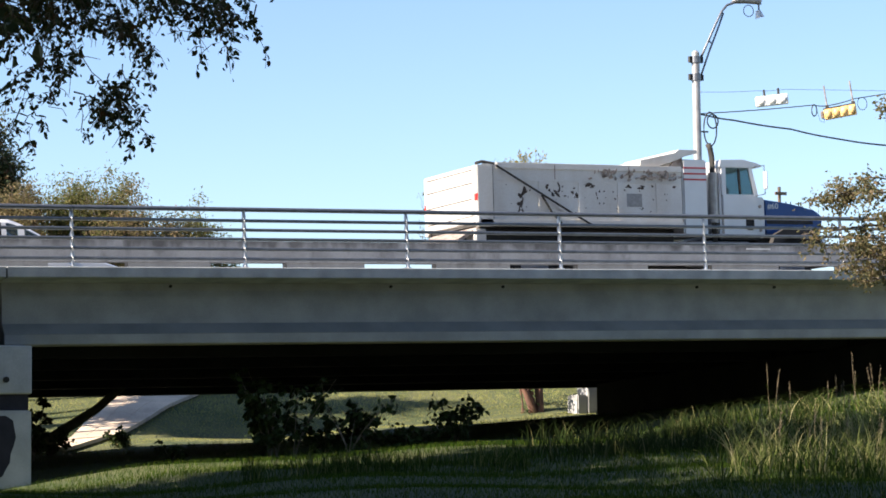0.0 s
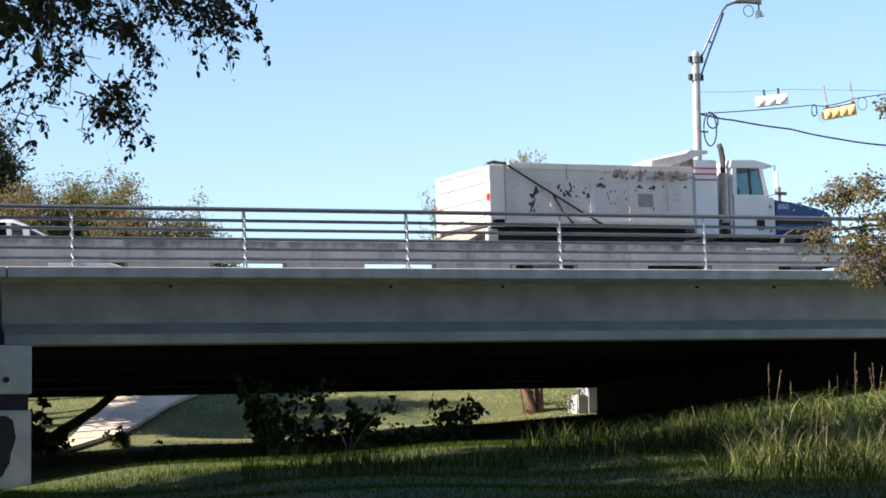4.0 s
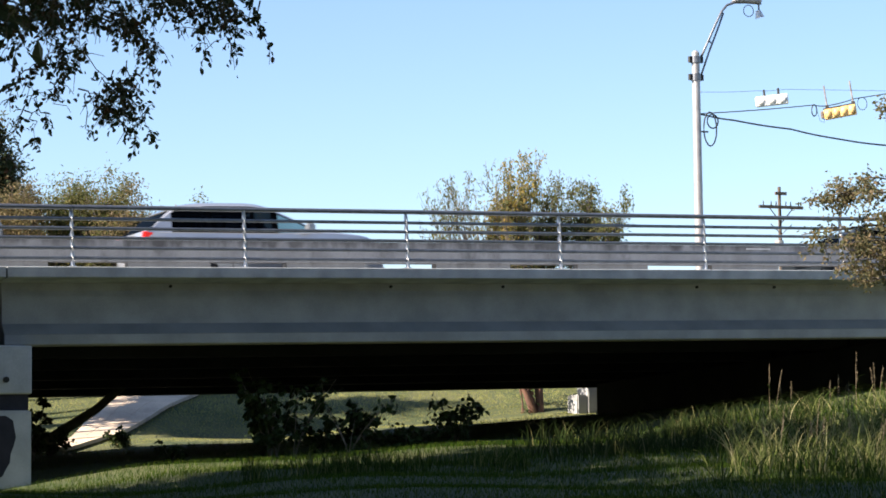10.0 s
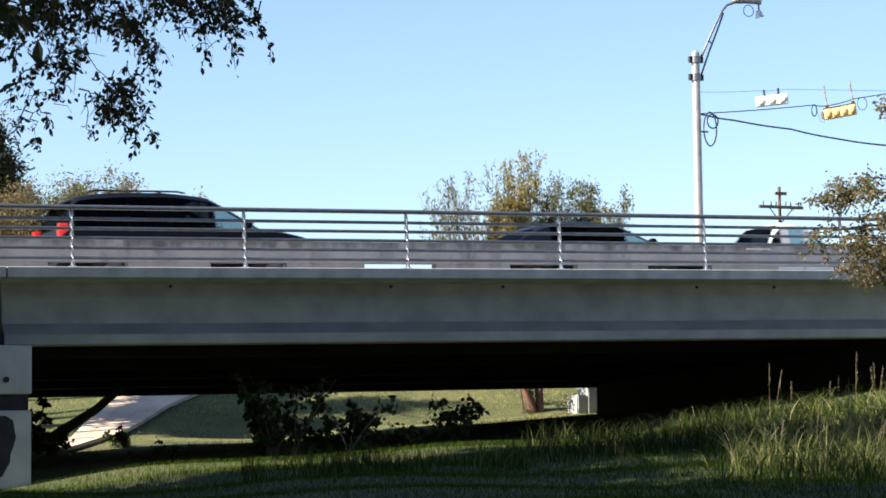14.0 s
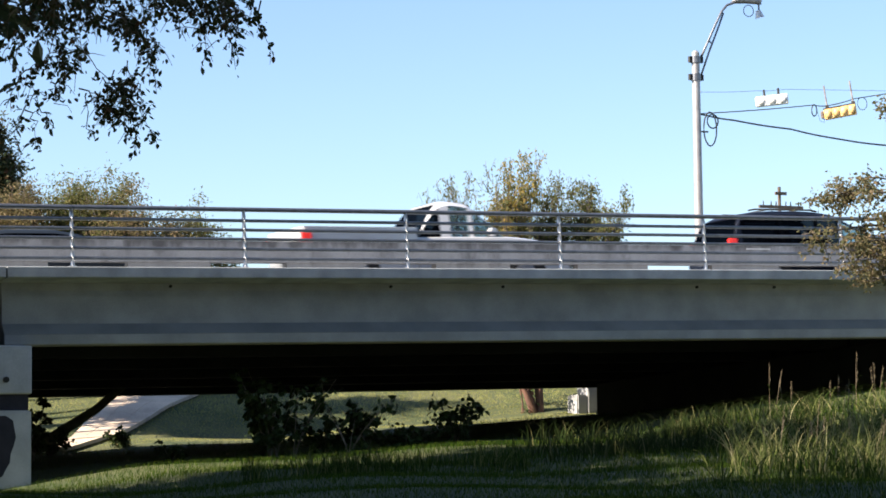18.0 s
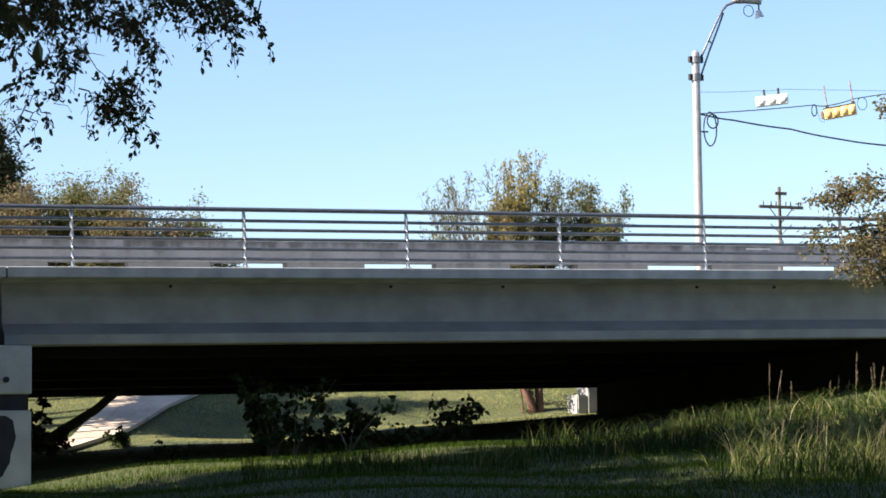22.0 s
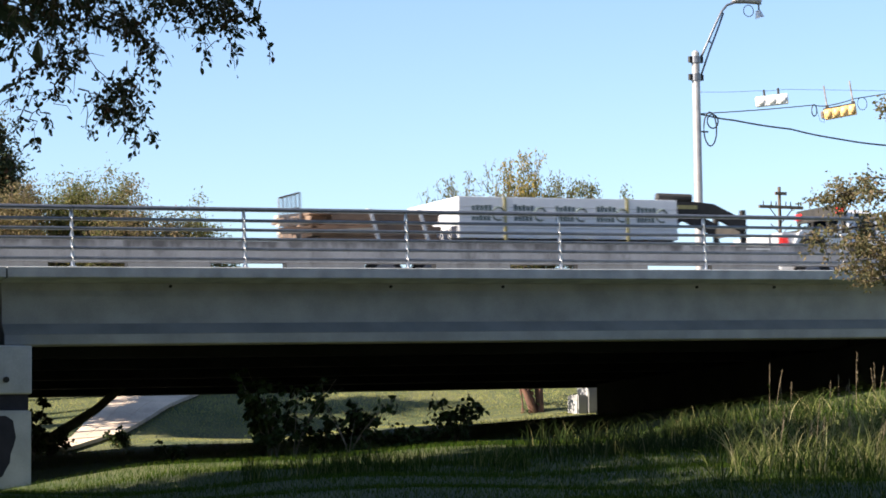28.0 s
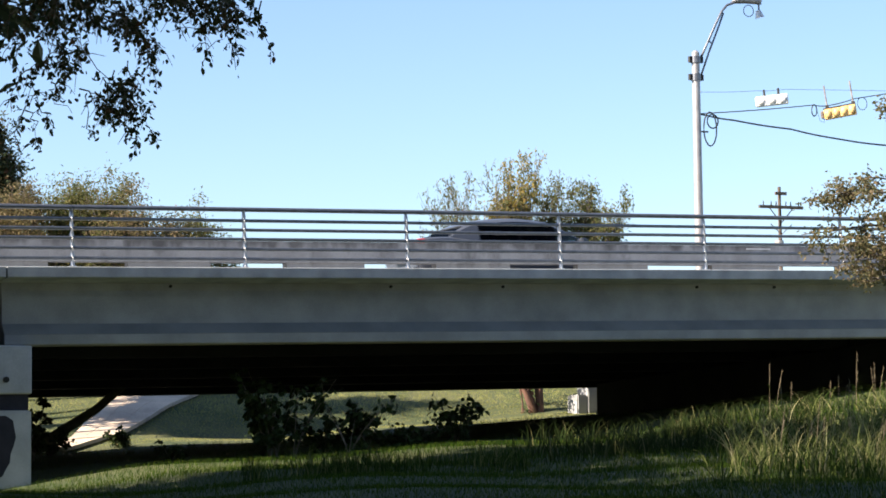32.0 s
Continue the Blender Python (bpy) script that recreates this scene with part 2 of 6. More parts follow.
def ground_height(X, Y):
    X, Y = np.asarray(X, float), np.asarray(Y, float)
    t = np.interp(X, [-30, 9.9, 12.2, 14.8, 17.4, 19.1, 21.4, 23.8, 25, 27.2, 32, 44, 70], [-0.3, -.12, .07, .19, .285, .335, .46, .68, .80, 1, 1.3, 1.8, 2.2])
    ys = [-60, -5, 0, 12, 20, 27, 39, 46, 54.5, 57, 72, 95, 300]
    low = np.interp(Y, ys, [-1.0, -0.2, 0, 0.5, 0.85, 1.12, 1.36, 1.5, 1.75, 1.95, 6.2, 7.2, 8.2])
    high = np.interp(Y, ys, [-0.8, 0, 0, 0.5, 0.88, 1.25, 2.87, 2.7, 2.6, 2.72, 7.0, 8.0, 9.0])
    z = low + (high - low) * t
    z = z + (0.04 * np.sin(X * 1.1 + 0.6 * np.sin(Y * 0.7)) + 0.03 * np.sin(Y * 1.7 + X * 0.35)) * smooth01(3, 10, np.hypot(X, Y))
    deck = deck_height(X) - 0.75
    lane = smooth01(27, 39, Y) * (1 - smooth01(55, 68, Y))
    ends = np.maximum(smooth01(-20, -34, X), smooth01(42, 58, X))
    z = z + (deck - z) * lane * ends
    under = smooth01(30.5, 36.5, X) * (1 - smooth01(42, 52, X)) * smooth01(38.5, 42, Y) * (1 - smooth01(55, 58, Y))
    return z + (np.maximum(deck - 0.95, z) - z) * under


def ground_at(x, y):
    return float(ground_height(x, y))


# ---------------------------------------------------------------- ground
def spaced(edges):
    out = []
    for a, b, step in edges:
        out += list(np.arange(a, b, step))
    return np.array(out + [edges[-1][1]])


gx = spaced([(-3000, -400, 650), (-400, -60, 34), (-60, 2, 3), (2, 46, 0.4), (46, 76, 3), (76, 406, 33), (406, 3000, 650)])
gy = spaced([(-1500, -60, 360), (-60, 16, 4), (16, 74, 0.4), (74, 122, 4), (122, 402, 40), (402, 3000, 650)])
GX, GY = np.meshgrid(gx, gy)
GZ = ground_height(GX, GY)
nx, ny = len(gx), len(gy)
ids = np.arange(nx * ny).reshape(ny, nx)
quads = np.stack([ids[:-1, :-1], ids[:-1, 1:], ids[1:, 1:], ids[1:, :-1]], -1).reshape(-1, 4)
ground = part("ground", raw("ground", np.stack([GX, GY, GZ], -1).reshape(-1, 3), quads), SOIL, smooth=True)
tagged(ground, "sloping creek bank of shaded rough grass", "ground", kind="structure")

# concrete slope paving on the far bank, in panels
SLOPE = tagged(new("pavement"), "pale concrete slope paving on the sunlit far bank", "pavement", kind="structure")
random.seed(4)
for i in range(8):
    for j in range(3):
        y0, y1 = 54.9 + i * 1.6, 56.47 + i * 1.6
        vs = []
        for k in range(5):
            for y in np.linspace(y0, y1, 4):
                wide = 0.40 + 0.34 * (y - 54.9)
                c = 15.05 + (y - 54.9) * 0.533 + (j / 3 + k / 12 * 0.975) * wide
                vs.append((c, y, ground_at(c, y) + 0.04 + 0.012 * ((i * 7 + j * 3) % 3)))
        fs = [(k * 4 + q, (k + 1) * 4 + q, (k + 1) * 4 + q + 1, k * 4 + q + 1) for k in range(4) for q in range(3)]
        me = raw("slab", vs, fs)
        bm = bmesh.new()
        bm.from_mesh(me)
        ext = bmesh.ops.extrude_face_region(bm, geom=bm.faces[:])
        bmesh.ops.translate(bm, verts=[v for v in ext["geom"] if isinstance(v, bmesh.types.BMVert)], vec=(0, 0, 0.09))
        bmesh.ops.recalc_face_normals(bm, faces=bm.faces)
        part("slab", bm, SLOPE_CONCRETE, SLOPE)

# ---------------------------------------------------------------- bridge
X_A, X_B = -47.0, 50.0                        # ends of the bridge along its own length


def across(*ys):
    """The deck's fall at these distances from the near edge."""
    return [FALL * y for y in ys]


bridge = thing("bridge", "grey concrete girder bridge with sidewalk and open barrier", "bridge", BRIDGE, kind="structure")
JOINTS = [(X_A, -18.58), (-18.55, -1.12), (-1.09, 17.58), (17.61, X_B)]
for a, b in JOINTS:
    part("kerb_edge", beam([(-0.06, -0.17), (-0.045, -0.185), (0.60, -0.232), (0.60, -0.012), (0.10, 0.0), (-0.05, 0.0), (-0.06, -0.01)], a, b), CURB, bridge)
part("sidewalk", beam([(0.604, -0.21), (2.76, -0.29), (2.76, -0.03), (0.604, -0.02)], X_A, X_B), CURB, bridge)
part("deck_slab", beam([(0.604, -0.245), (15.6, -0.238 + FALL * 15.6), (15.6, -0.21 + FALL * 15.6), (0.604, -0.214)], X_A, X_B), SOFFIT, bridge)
part("far_kerb", beam([(14.0, -0.2 + FALL * 14), (15.6, -0.2 + FALL * 15.6), (15.6, FALL * 15.6), (14.0, FALL * 14)], X_A, X_B), CURB, bridge)
part("far_barrier", beam([(13.7, FALL * 13.7 - 0.1), (13.98, FALL * 14 - 0.1), (13.96, FALL * 14 + 0.7), (13.74, FALL * 13.7 + 0.7)], X_A, X_B), BARRIER, bridge)

ROAD = thing("road", "grey asphalt carriageway with three traffic lanes", "road", BRIDGE, kind="structure")
part("carriageway", beam([(2.764, FALL * 2.764 - 0.2), (13.696, FALL * 13.7 - 0.2), (13.696, FALL * 13.7), (2.764, FALL * 2.764)], -420, 420), ASPHALT, ROAD)
LINE = shade("worn_white_line", (0.7, 0.7, 0.68), (0.5, 0.5, 0.48), 8, 0.8, bump=0.1)
LINE_Y = shade("worn_yellow_line", (0.62, 0.42, 0.06), (0.45, 0.3, 0.06), 8, 0.8, bump=0.1)
for s in (0.0, 0.2):
    part("centre_line", box(-420, 420, 10.05 + s, 10.15 + s, FALL * (10.1 + s) - 0.003, FALL * (10.1 + s) + 0.006), LINE_Y, ROAD)
dash = None
for k in range(-30, 31):
    dash = part("lane_dash", box(-1.5, 1.5, -0.05, 0.05, 0, 0.008) if dash is None else dash.data, LINE, ROAD, m=pose(k * 9.0, 6.65, FALL * 6.65))

# girders: one piece for each span and line
LEDGE_DIRT = shade("ledge_dirt", (0.17, 0.175, 0.17), (0.24, 0.24, 0.23), 1.3, 0.95, bump=0.3)
GIRDER = [(0.56, -0.23), (0.94, -0.23), (0.94, -0.36), (0.84, -0.46), (0.84, -0.94), (0.98, -1.04), (0.98, -1.282), (0.40, -1.282), (0.38, -1.262), (0.38, -1.105), (0.53, -0.925), (0.53, -0.46), (0.56, -0.36)]
SPANS = [(X_A, -18.60), (-18.52, -1.14), (-1.05, 17.56), (17.64, X_B)]
for a, b in SPANS:
    for k in range(6):
        y = k * 2.96
        # inner girders get the near-black colour that holds the shade
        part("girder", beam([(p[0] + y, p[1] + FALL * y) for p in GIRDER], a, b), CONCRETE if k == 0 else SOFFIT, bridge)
    # wind-blown dirt that clings to the ledge of the outer girder
    part("dirt_film", beam([(0.3765, -1.10), (0.527, -0.919), (0.527, -0.927), (0.3765, -1.108)], a, b), LEDGE_DIRT, bridge, "dark dirt on the girder ledge")
# form-tie holes under the kerb overhang
for x in (6.02, 8.25, 12.34, 14.06, 1.9, 18.3):
    part("tie_hole", rod((x, 0.52, -0.285), (x, 0.565, -0.285), 0.026, sides=8), BLACK_PAINT, bridge)


def bent(x, name):
    b = thing(name, "grey concrete bridge bent on square columns", "bridge pier", BRIDGE @ pose(x, 0, 0, 0, GRADE, 0), group="bridge bents")
    # the right-hand cap is coloured near black for the shade under the deck
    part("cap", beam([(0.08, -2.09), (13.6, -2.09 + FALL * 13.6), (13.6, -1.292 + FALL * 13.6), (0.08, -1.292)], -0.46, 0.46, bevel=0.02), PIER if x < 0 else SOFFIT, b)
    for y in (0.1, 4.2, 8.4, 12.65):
        # narrow dark band between cap and column; BLACK_PAINT only lends its black
        part("neck", box(-0.42, 0.42, y + 0.06, y + 0.84, -2.37 + FALL * y, -2.08 + FALL * (y + 0.5)), SOFFIT if y > 1 else BLACK_PAINT, b, "narrow dark band under the cap")
        wx, wy = ORIGIN.x + x, ORIGIN.y + y + 0.5
        foot = min(ground_at(wx, wy), ground_at(wx - .6, wy - .5), ground_at(wx + .6, wy + .5)) - 0.3 - (ORIGIN.z + x * 0.0189)
        part("column", box(-0.46, 0.46, y, y + 0.9, min(foot, -2.7 + FALL * y), -2.36 + FALL * y, 0.02), PIER, b)
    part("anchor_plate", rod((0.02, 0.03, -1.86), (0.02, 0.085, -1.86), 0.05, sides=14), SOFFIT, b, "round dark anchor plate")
    return b


pier = bent(-1.1, "bridge_pier")
patch = prism([(-0.44, -2.46), (0.03, -2.45), (0.15, -2.53), (0.17, -2.66), (0.20, -2.80), (0.16, -2.95), (0.11, -3.08), (0.10, -3.22), (0.03, -3.33), (-0.02, -3.44), (-0.2, -3.52), (-0.44, -3.47)], 0.094, 0.099)
part("paint_patch", patch, BLACK_PAINT, pier, "rolled-on black paint patch")
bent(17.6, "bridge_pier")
bent(-18.55, "bridge_pier")
block_z = ground_at(29.6, 56.0)
fb = thing("concrete_pedestal", "pale grey stepped concrete pedestal at the far bank's foot", "concrete block", pose(29.42, 56.0, block_z))
part("step", box(0.0, 0.30, 0.02, 0.6, -0.4, 0.50, 0.03), CONCRETE, fb)
ped = part("pedestal", box(0.304, 0.80, 0.0, 0.62, -0.4, 1.9, 0.02), CONCRETE, fb)
part("bracket", tube([(0.60, -0.02, 0.78), (0.58, -0.06, 0.62), (0.66, -0.07, 0.52), (0.78, -0.06, 0.56), (0.80, -0.05, 0.44), (0.72, -0.05, 0.34)], 0.025, 6), BLACK_PAINT, ped, "bent black iron bracket")

# ---------------------------------------------------------------- pedestrian railing and open barrier
railing = thing("railing", "galvanised steel pipe pedestrian railing along the walk", "railing", BRIDGE, kind="structure")
RAIL_Z = (0.152, 0.323, 0.495, 0.656, 0.818, 1.012)
LEAN = 0.045
post_me = rail_top = rail_low = None
for k in range(-13, 15):
    x = 0.04 + k * 1.0016 * BAY
    if post_me is None:
        bm = bmesh.new()
        last = None                           # a square bar, twisted and leaning
        for q in range(53):
            z, a = q * 0.0198, -q * math.radians(10.8)
            ring = [bm.verts.new((0.036 * math.cos(a + c * math.pi / 2), 0.036 * math.sin(a + c * math.pi / 2) + LEAN * z - 0.03, z)) for c in range(4)]
            if last:
                for c in range(4):
                    bm.faces.new((last[c], last[(c + 1) % 4], ring[(c + 1) % 4], ring[c]))
            last = ring
        bm.faces.new(last)
        box(-0.06, 0.06, -0.06, 0.08, 0.0, 0.02, bm=bm)
    p = part("post", bm if post_me is None else post_me, POST_STEEL, railing, m=pose(x, 0.08, 0))
    post_me = p.data
    for z in RAIL_Z:
        if z > 0.95:
            o = part("rail", rail_top or rod((0.0, 0, 0), (BAY, 0, 0), 0.040, sides=12), STEEL, railing, m=pose(x, 0.05 + LEAN * z, z))
            rail_top = o.data
        else:
            o = part("rail", rail_low or rod((0.0, 0, 0), (BAY, 0, 0), 0.029, sides=10), STEEL, railing, m=pose(x, 0.05 + LEAN * z, z))
            rail_low = o.data

barrier = thing("traffic_barrier", "stained concrete traffic barrier with open slots below its beam", "barrier", BRIDGE, kind="structure")
post_b = beam_b = None
for k in range(-14, 15):
    o = part("barrier_beam", beam_b or box(0.0008, BAY - 0.0008, 2.78, 3.06, 0.322, 0.714), BARRIER, barrier, m=pose(0.38 + k * BAY, 0, 0))
    beam_b = o.data
    o = part("barrier_post", post_b or box(1.48, BAY, 2.82, 3.03, -0.12, 0.32), BARRIER, barrier, m=pose(0.38 + k * BAY, 0, 0))
    post_b = o.data
# a patch of sunlight on the beam, drawn as a thin white strip
part("sun_patch", box(14.85, 15.42, 2.772, 2.779, 0.64, 0.665), LINE, barrier, "patch of sunlight drawn as a white strip on the beam")


# ---------------------------------------------------------------- vehicles
def paint(name, c, rough=0.28, metal=0.0, coat=1.0, spec=0.5):
    m = shade(name, c, [v * 0.9 for v in c], 1.5, rough, metal, 0.0, 200, coat=coat)
    m.node_tree.nodes["Principled BSDF"].inputs["Specular IOR Level"].default_value = spec
    return m


WHITE = paint("white_paint", (0.60, 0.61, 0.62))
SILVER = paint("silver_paint", (0.48, 0.50, 0.53), 0.3, 0.6)
SLATE = paint("mid_grey_paint", (0.085, 0.095, 0.115), 0.35, 0.3, 0.2, 0.3)
GREY = paint("grey_paint", (0.014, 0.018, 0.022), 0.4, 0, 0.0, 0.15)
BLACK = paint("black_paint", (0.006, 0.007, 0.010), 0.4, 0, 0.0, 0.10)
NAVY = paint("dark_blue_paint", (0.008, 0.011, 0.020), 0.4, 0, 0.0, 0.12)
BLUE = paint("blue_hood_paint", (0.022, 0.075, 0.23), 0.45, 0, 0.15, 0.25)
BUS_WHITE = paint("bus_white_paint", (0.62, 0.65, 0.68), 0.35)
AMBER = paint("amber_paint", (0.75, 0.36, 0.03), 0.35)
TYRE = shade("tyre_rubber", (0.02, 0.02, 0.02), (0.035, 0.033, 0.03), 10, 0.9, bump=0.2)
RIM = shade("alloy_rim", (0.5, 0.5, 0.52), (0.35, 0.35, 0.37), 10, 0.35, 0.8, bump=0.05)
CHASSIS = shade("black_chassis", (0.018, 0.018, 0.018), (0.04, 0.036, 0.03), 6, 0.8, bump=0.2)
GLASS = pane("tinted_car_glass", (0.68, 0.82, 0.85), clear=0.72)
DARK_GLASS = pane("privacy_glass", (0.10, 0.11, 0.13), clear=0.4, shine=0.12)
CHROME = shade("chrome", (0.7, 0.7, 0.7), (0.6, 0.6, 0.6), 10, 0.15, 1.0, bump=0.0)
RED_LENS = lit("red_lamp_lens", (0.55, 0.02, 0.015), 0.35)
CLEAR_LENS = shade("clear_lamp_lens", (0.6, 0.62, 0.65), (0.5, 0.5, 0.55), 20, 0.1, 0.3, bump=0.0)
SEAT = shade("dark_seat_cloth", (0.05, 0.05, 0.055), (0.03, 0.03, 0.03), 12, 0.95, bump=0.2)
DIRTY_WHITE = shade("rusty_white_steel", (0.60, 0.60, 0.58), (0.50, 0.47, 0.43), 1.6, 0.55, 0.0, 0.12, 26, streak=0.7)
CHIP = shade("dark_paint_chip", (0.035, 0.03, 0.028), (0.11, 0.085, 0.07), 9, 0.9, bump=0.2)
RUST = shade("rust_stain", (0.13, 0.095, 0.075), (0.34, 0.30, 0.27), 9, 0.9, bump=0.3)
ALUMINIUM = shade("worn_aluminium", (0.42, 0.41, 0.39), (0.30, 0.29, 0.27), 8, 0.5, 0.6, bump=0.1)
WHEELS = []                                   # (wheel, its thing, radius): spun by motions()
wheel_meshes = {}


def wheel(parent, x, y, r=0.35, wide=0.22):
    key = (r, wide)
    if key not in wheel_meshes:
        bm = rod((0, -wide / 2, 0), (0, wide / 2, 0), r, sides=24)
        bmesh.ops.bevel(bm, geom=[e for e in bm.edges if len(e.link_faces) == 2 and any(len(f.verts) > 4 for f in e.link_faces)], offset=0.03, segments=2, affect="EDGES")
        tm = bpy.data.meshes.new("tyre")
        bm.to_mesh(tm)
        bm.free()
        rm = rod((0, -wide / 2 - 0.006, 0), (0, wide / 2 + 0.006, 0), r * 0.62, sides=20)
        for k in range(5):
            a = k * math.tau / 5
            bmesh.ops.create_cube(rm, size=1.0, matrix=Matrix.Rotation(a, 4, "Y") @ Matrix.LocRotScale((r * 0.33, 0, 0), None, (r * 0.5, wide + 0.03, r * 0.13)))
        rme = bpy.data.meshes.new("rim")
        rm.to_mesh(rme)
        rm.free()
        wheel_meshes[key] = (tm, rme)
    w = new("wheel")
    w.empty_display_size = 0.1
    w.parent, w.matrix_basis = parent, pose(x, y, r)
    part("tyre", wheel_meshes[key][0], TYRE, w, smooth=False)
    part("rim", wheel_meshes[key][1], RIM, w, "alloy wheel rim")
    WHEELS.append((w, parent, r, (x, y)))
    return w


def face_out(bm, core):
    """Turns each pane's face away from a point inside."""
    bm.normal_update()
    for f in bm.faces:
        if f.normal.dot(f.calc_center_median() - core) < 0:
            f.normal_flip()
    return bm


STEP = 4


def flowing(points, k):
    """A smooth line of (x, z) through points, k pieces from each to the next, with no overshoot."""
    slope = []
    for i in range(len(points)):
        if i in (0, len(points) - 1):
            slope.append(None)
            continue
        (x0, z0), (x1, z1), (x2, z2) = points[i - 1], points[i], points[i + 1]
        a, b = (z1 - z0) / max(x1 - x0, 1e-4), (z2 - z1) / max(x2 - x1, 1e-4)
        slope.append(0.0 if a * b <= 0 else 2 * a * b / (a + b))
    out = []
    for i in range(len(points) - 1):
        (x0, z0), (x1, z1) = points[i], points[i + 1]
        h = x1 - x0
        chord = (z1 - z0) / max(h, 1e-4)
        m0 = chord if slope[i] is None else slope[i]
        m1 = chord if slope[i + 1] is None else slope[i + 1]
        for q in range(k):
            f = q / k
            z = (2 * f ** 3 - 3 * f * f + 1) * z0 + (f ** 3 - 2 * f * f + f) * h * m0 + (3 * f * f - 2 * f ** 3) * z1 + (f ** 3 - f * f) * h * m1
            out.append((x0 + h * f, z))
    return out + [tuple(points[-1])]


def car(name, label, category, L, W, H, col, cabin, hull, glass=DARK_GLASS, front_glass=GLASS, belt=0.95, wheels=(0.85, 3.7), r=0.35, rack=False, tail=(0.62, 1.0), bed=None, inset=0.17, group="traffic"):
    """cabin: stations (x, roof height, side to the next station: g glass, p pillar; top: r roof, g glass), from the rear.
    hull: (x, height of the top of the lower body)."""
    t = thing(name, label, category, None, group)
    w = W / 2
    # lower body
    bm = bmesh.new()
    rings = []
    fine = flowing(hull, 3)
    for i, (x, z) in enumerate(fine):
        edge = min(x - hull[0][0], hull[-1][0] - x)
        end = 0.90 + 0.10 * min(1.0, edge / 0.45) ** 0.5
        sill = 0.34 - 0.12 * min(1.0, edge / 0.3)
        ring = [(w * 0.93 * end, sill), (w * end, sill + 0.2), (w * end, z - 0.16), (w * 0.965 * end, z - 0.03), (w * 0.90 * end, z)]
        ring = [(x, y, zz) for y, zz in ring] + [(x, -y, zz) for y, zz in reversed(ring)]
        rings.append([bm.verts.new(p) for p in ring])
    for a, b in zip(rings, rings[1:]):
        for k in range(len(a)):
            k2 = (k + 1) % len(a)
            bm.faces.new((a[k], b[k], b[k2], a[k2]))
    bm.faces.new(rings[0])
    bm.faces.new(rings[-1][::-1])
    bmesh.ops.recalc_face_normals(bm, faces=bm.faces)
    body = part("body", bm, col, t, smooth=2)
    # cabin
    frame_bm, posts, n = bmesh.new(), [], len(cabin)

    def ring_at(x, z):
        f = max(0.0, min(1.0, (z - belt) / (H - belt)))
        yb, yt = w * 0.93, w * 0.93 - inset * f
        ze = belt + (z - belt) * 0.86
        return [Vector((x, yb, belt - 0.02)), Vector((x, yb - (yb - yt) * 0.86, ze)), Vector((x, yt - 0.10 * f, z - 0.015 * f)), Vector((x, yt - 0.35 * f, z + 0.02 * f))]

    def quad(target, pts):
        vs = [target.verts.new(p) for p in pts]
        try:
            target.faces.new(vs)
        except ValueError:
            pass

    windows, core, line = {}, Vector((cabin[n // 2][0], 0, belt)), flowing([c[:2] for c in cabin], STEP)
    for i in range(n - 1):
        side, top = cabin[i][2], cabin[i][3]
        dark = side == "p" and col not in (WHITE,) and 0 < i < n - 2 and cabin[i - 1][2] == cabin[i + 1][2] == "g"
        if dark:
            pillar = {1: bmesh.new(), -1: bmesh.new()}
            posts += pillar.values()
        for q in range(STEP):
            a, b = ring_at(*line[i * STEP + q]), ring_at(*line[i * STEP + q + 1])
            for s in (1, -1):
                A, B = [Vector((p.x, p.y * s, p.z)) for p in a], [Vector((p.x, p.y * s, p.z)) for p in b]
                if side == "g":
                    quad(windows.setdefault((i, s), bmesh.new()), [A[0], B[0], B[1], A[1]])
                else:
                    quad(pillar[s] if dark else frame_bm, [A[0], B[0], B[1], A[1]])
                quad(frame_bm, [A[1], B[1], B[2], A[2]])
                if top != "g":
                    quad(frame_bm, [A[2], B[2], B[3], A[3]])
            m = [Vector((p.x, -p.y, p.z)) for p in a], [Vector((p.x, -p.y, p.z)) for p in b]
            if top == "g":
                quad(windows.setdefault((i, 0), bmesh.new()), [a[2], b[2], m[1][2], m[0][2]])
            else:
                quad(frame_bm, [a[3], b[3], m[1][3], m[0][3]])
    bmesh.ops.remove_doubles(frame_bm, verts=frame_bm.verts, dist=0.001)
    bmesh.ops.recalc_face_normals(frame_bm, faces=frame_bm.faces)
    bmesh.ops.solidify(frame_bm, geom=frame_bm.faces[:], thickness=0.03)
    part("cabin", frame_bm, col, t, smooth=2)
    for g in posts:
        bmesh.ops.solidify(g, geom=g.faces[:], thickness=0.02)
        part("door_pillar", g, BLACK, t, "black door pillar")
    front = cabin[-1][0]
    for (i, s), g in windows.items():
        face_out(g, core)
        kind = "windshield" if s == 0 and i > n / 2 else "rear_window" if s == 0 else "side_window"
        part(kind, g, front_glass if cabin[i][0] > front * 0.62 else glass, t)
    # seats inside, lamps, mirrors, handles, trim
    for x in (cabin[-1][0] - 1.15, cabin[-1][0] - 2.1):
        if x > cabin[0][0] + 0.3:
            for y in (-0.36, 0.36):
                part("seat", box(x - 0.12, x + 0.06, y - 0.24, y + 0.24, 0.5, min(H - 0.28, belt + 0.28), 0.05), SEAT, t)
    for s in (1, -1):
        lamp_y = s * w * (0.87 if bed is None else 0.96)
        part("tail_light", box(-0.015, 0.18, lamp_y - 0.06, lamp_y + 0.06, tail[0], tail[1], 0.02), RED_LENS, t, "red tail light")
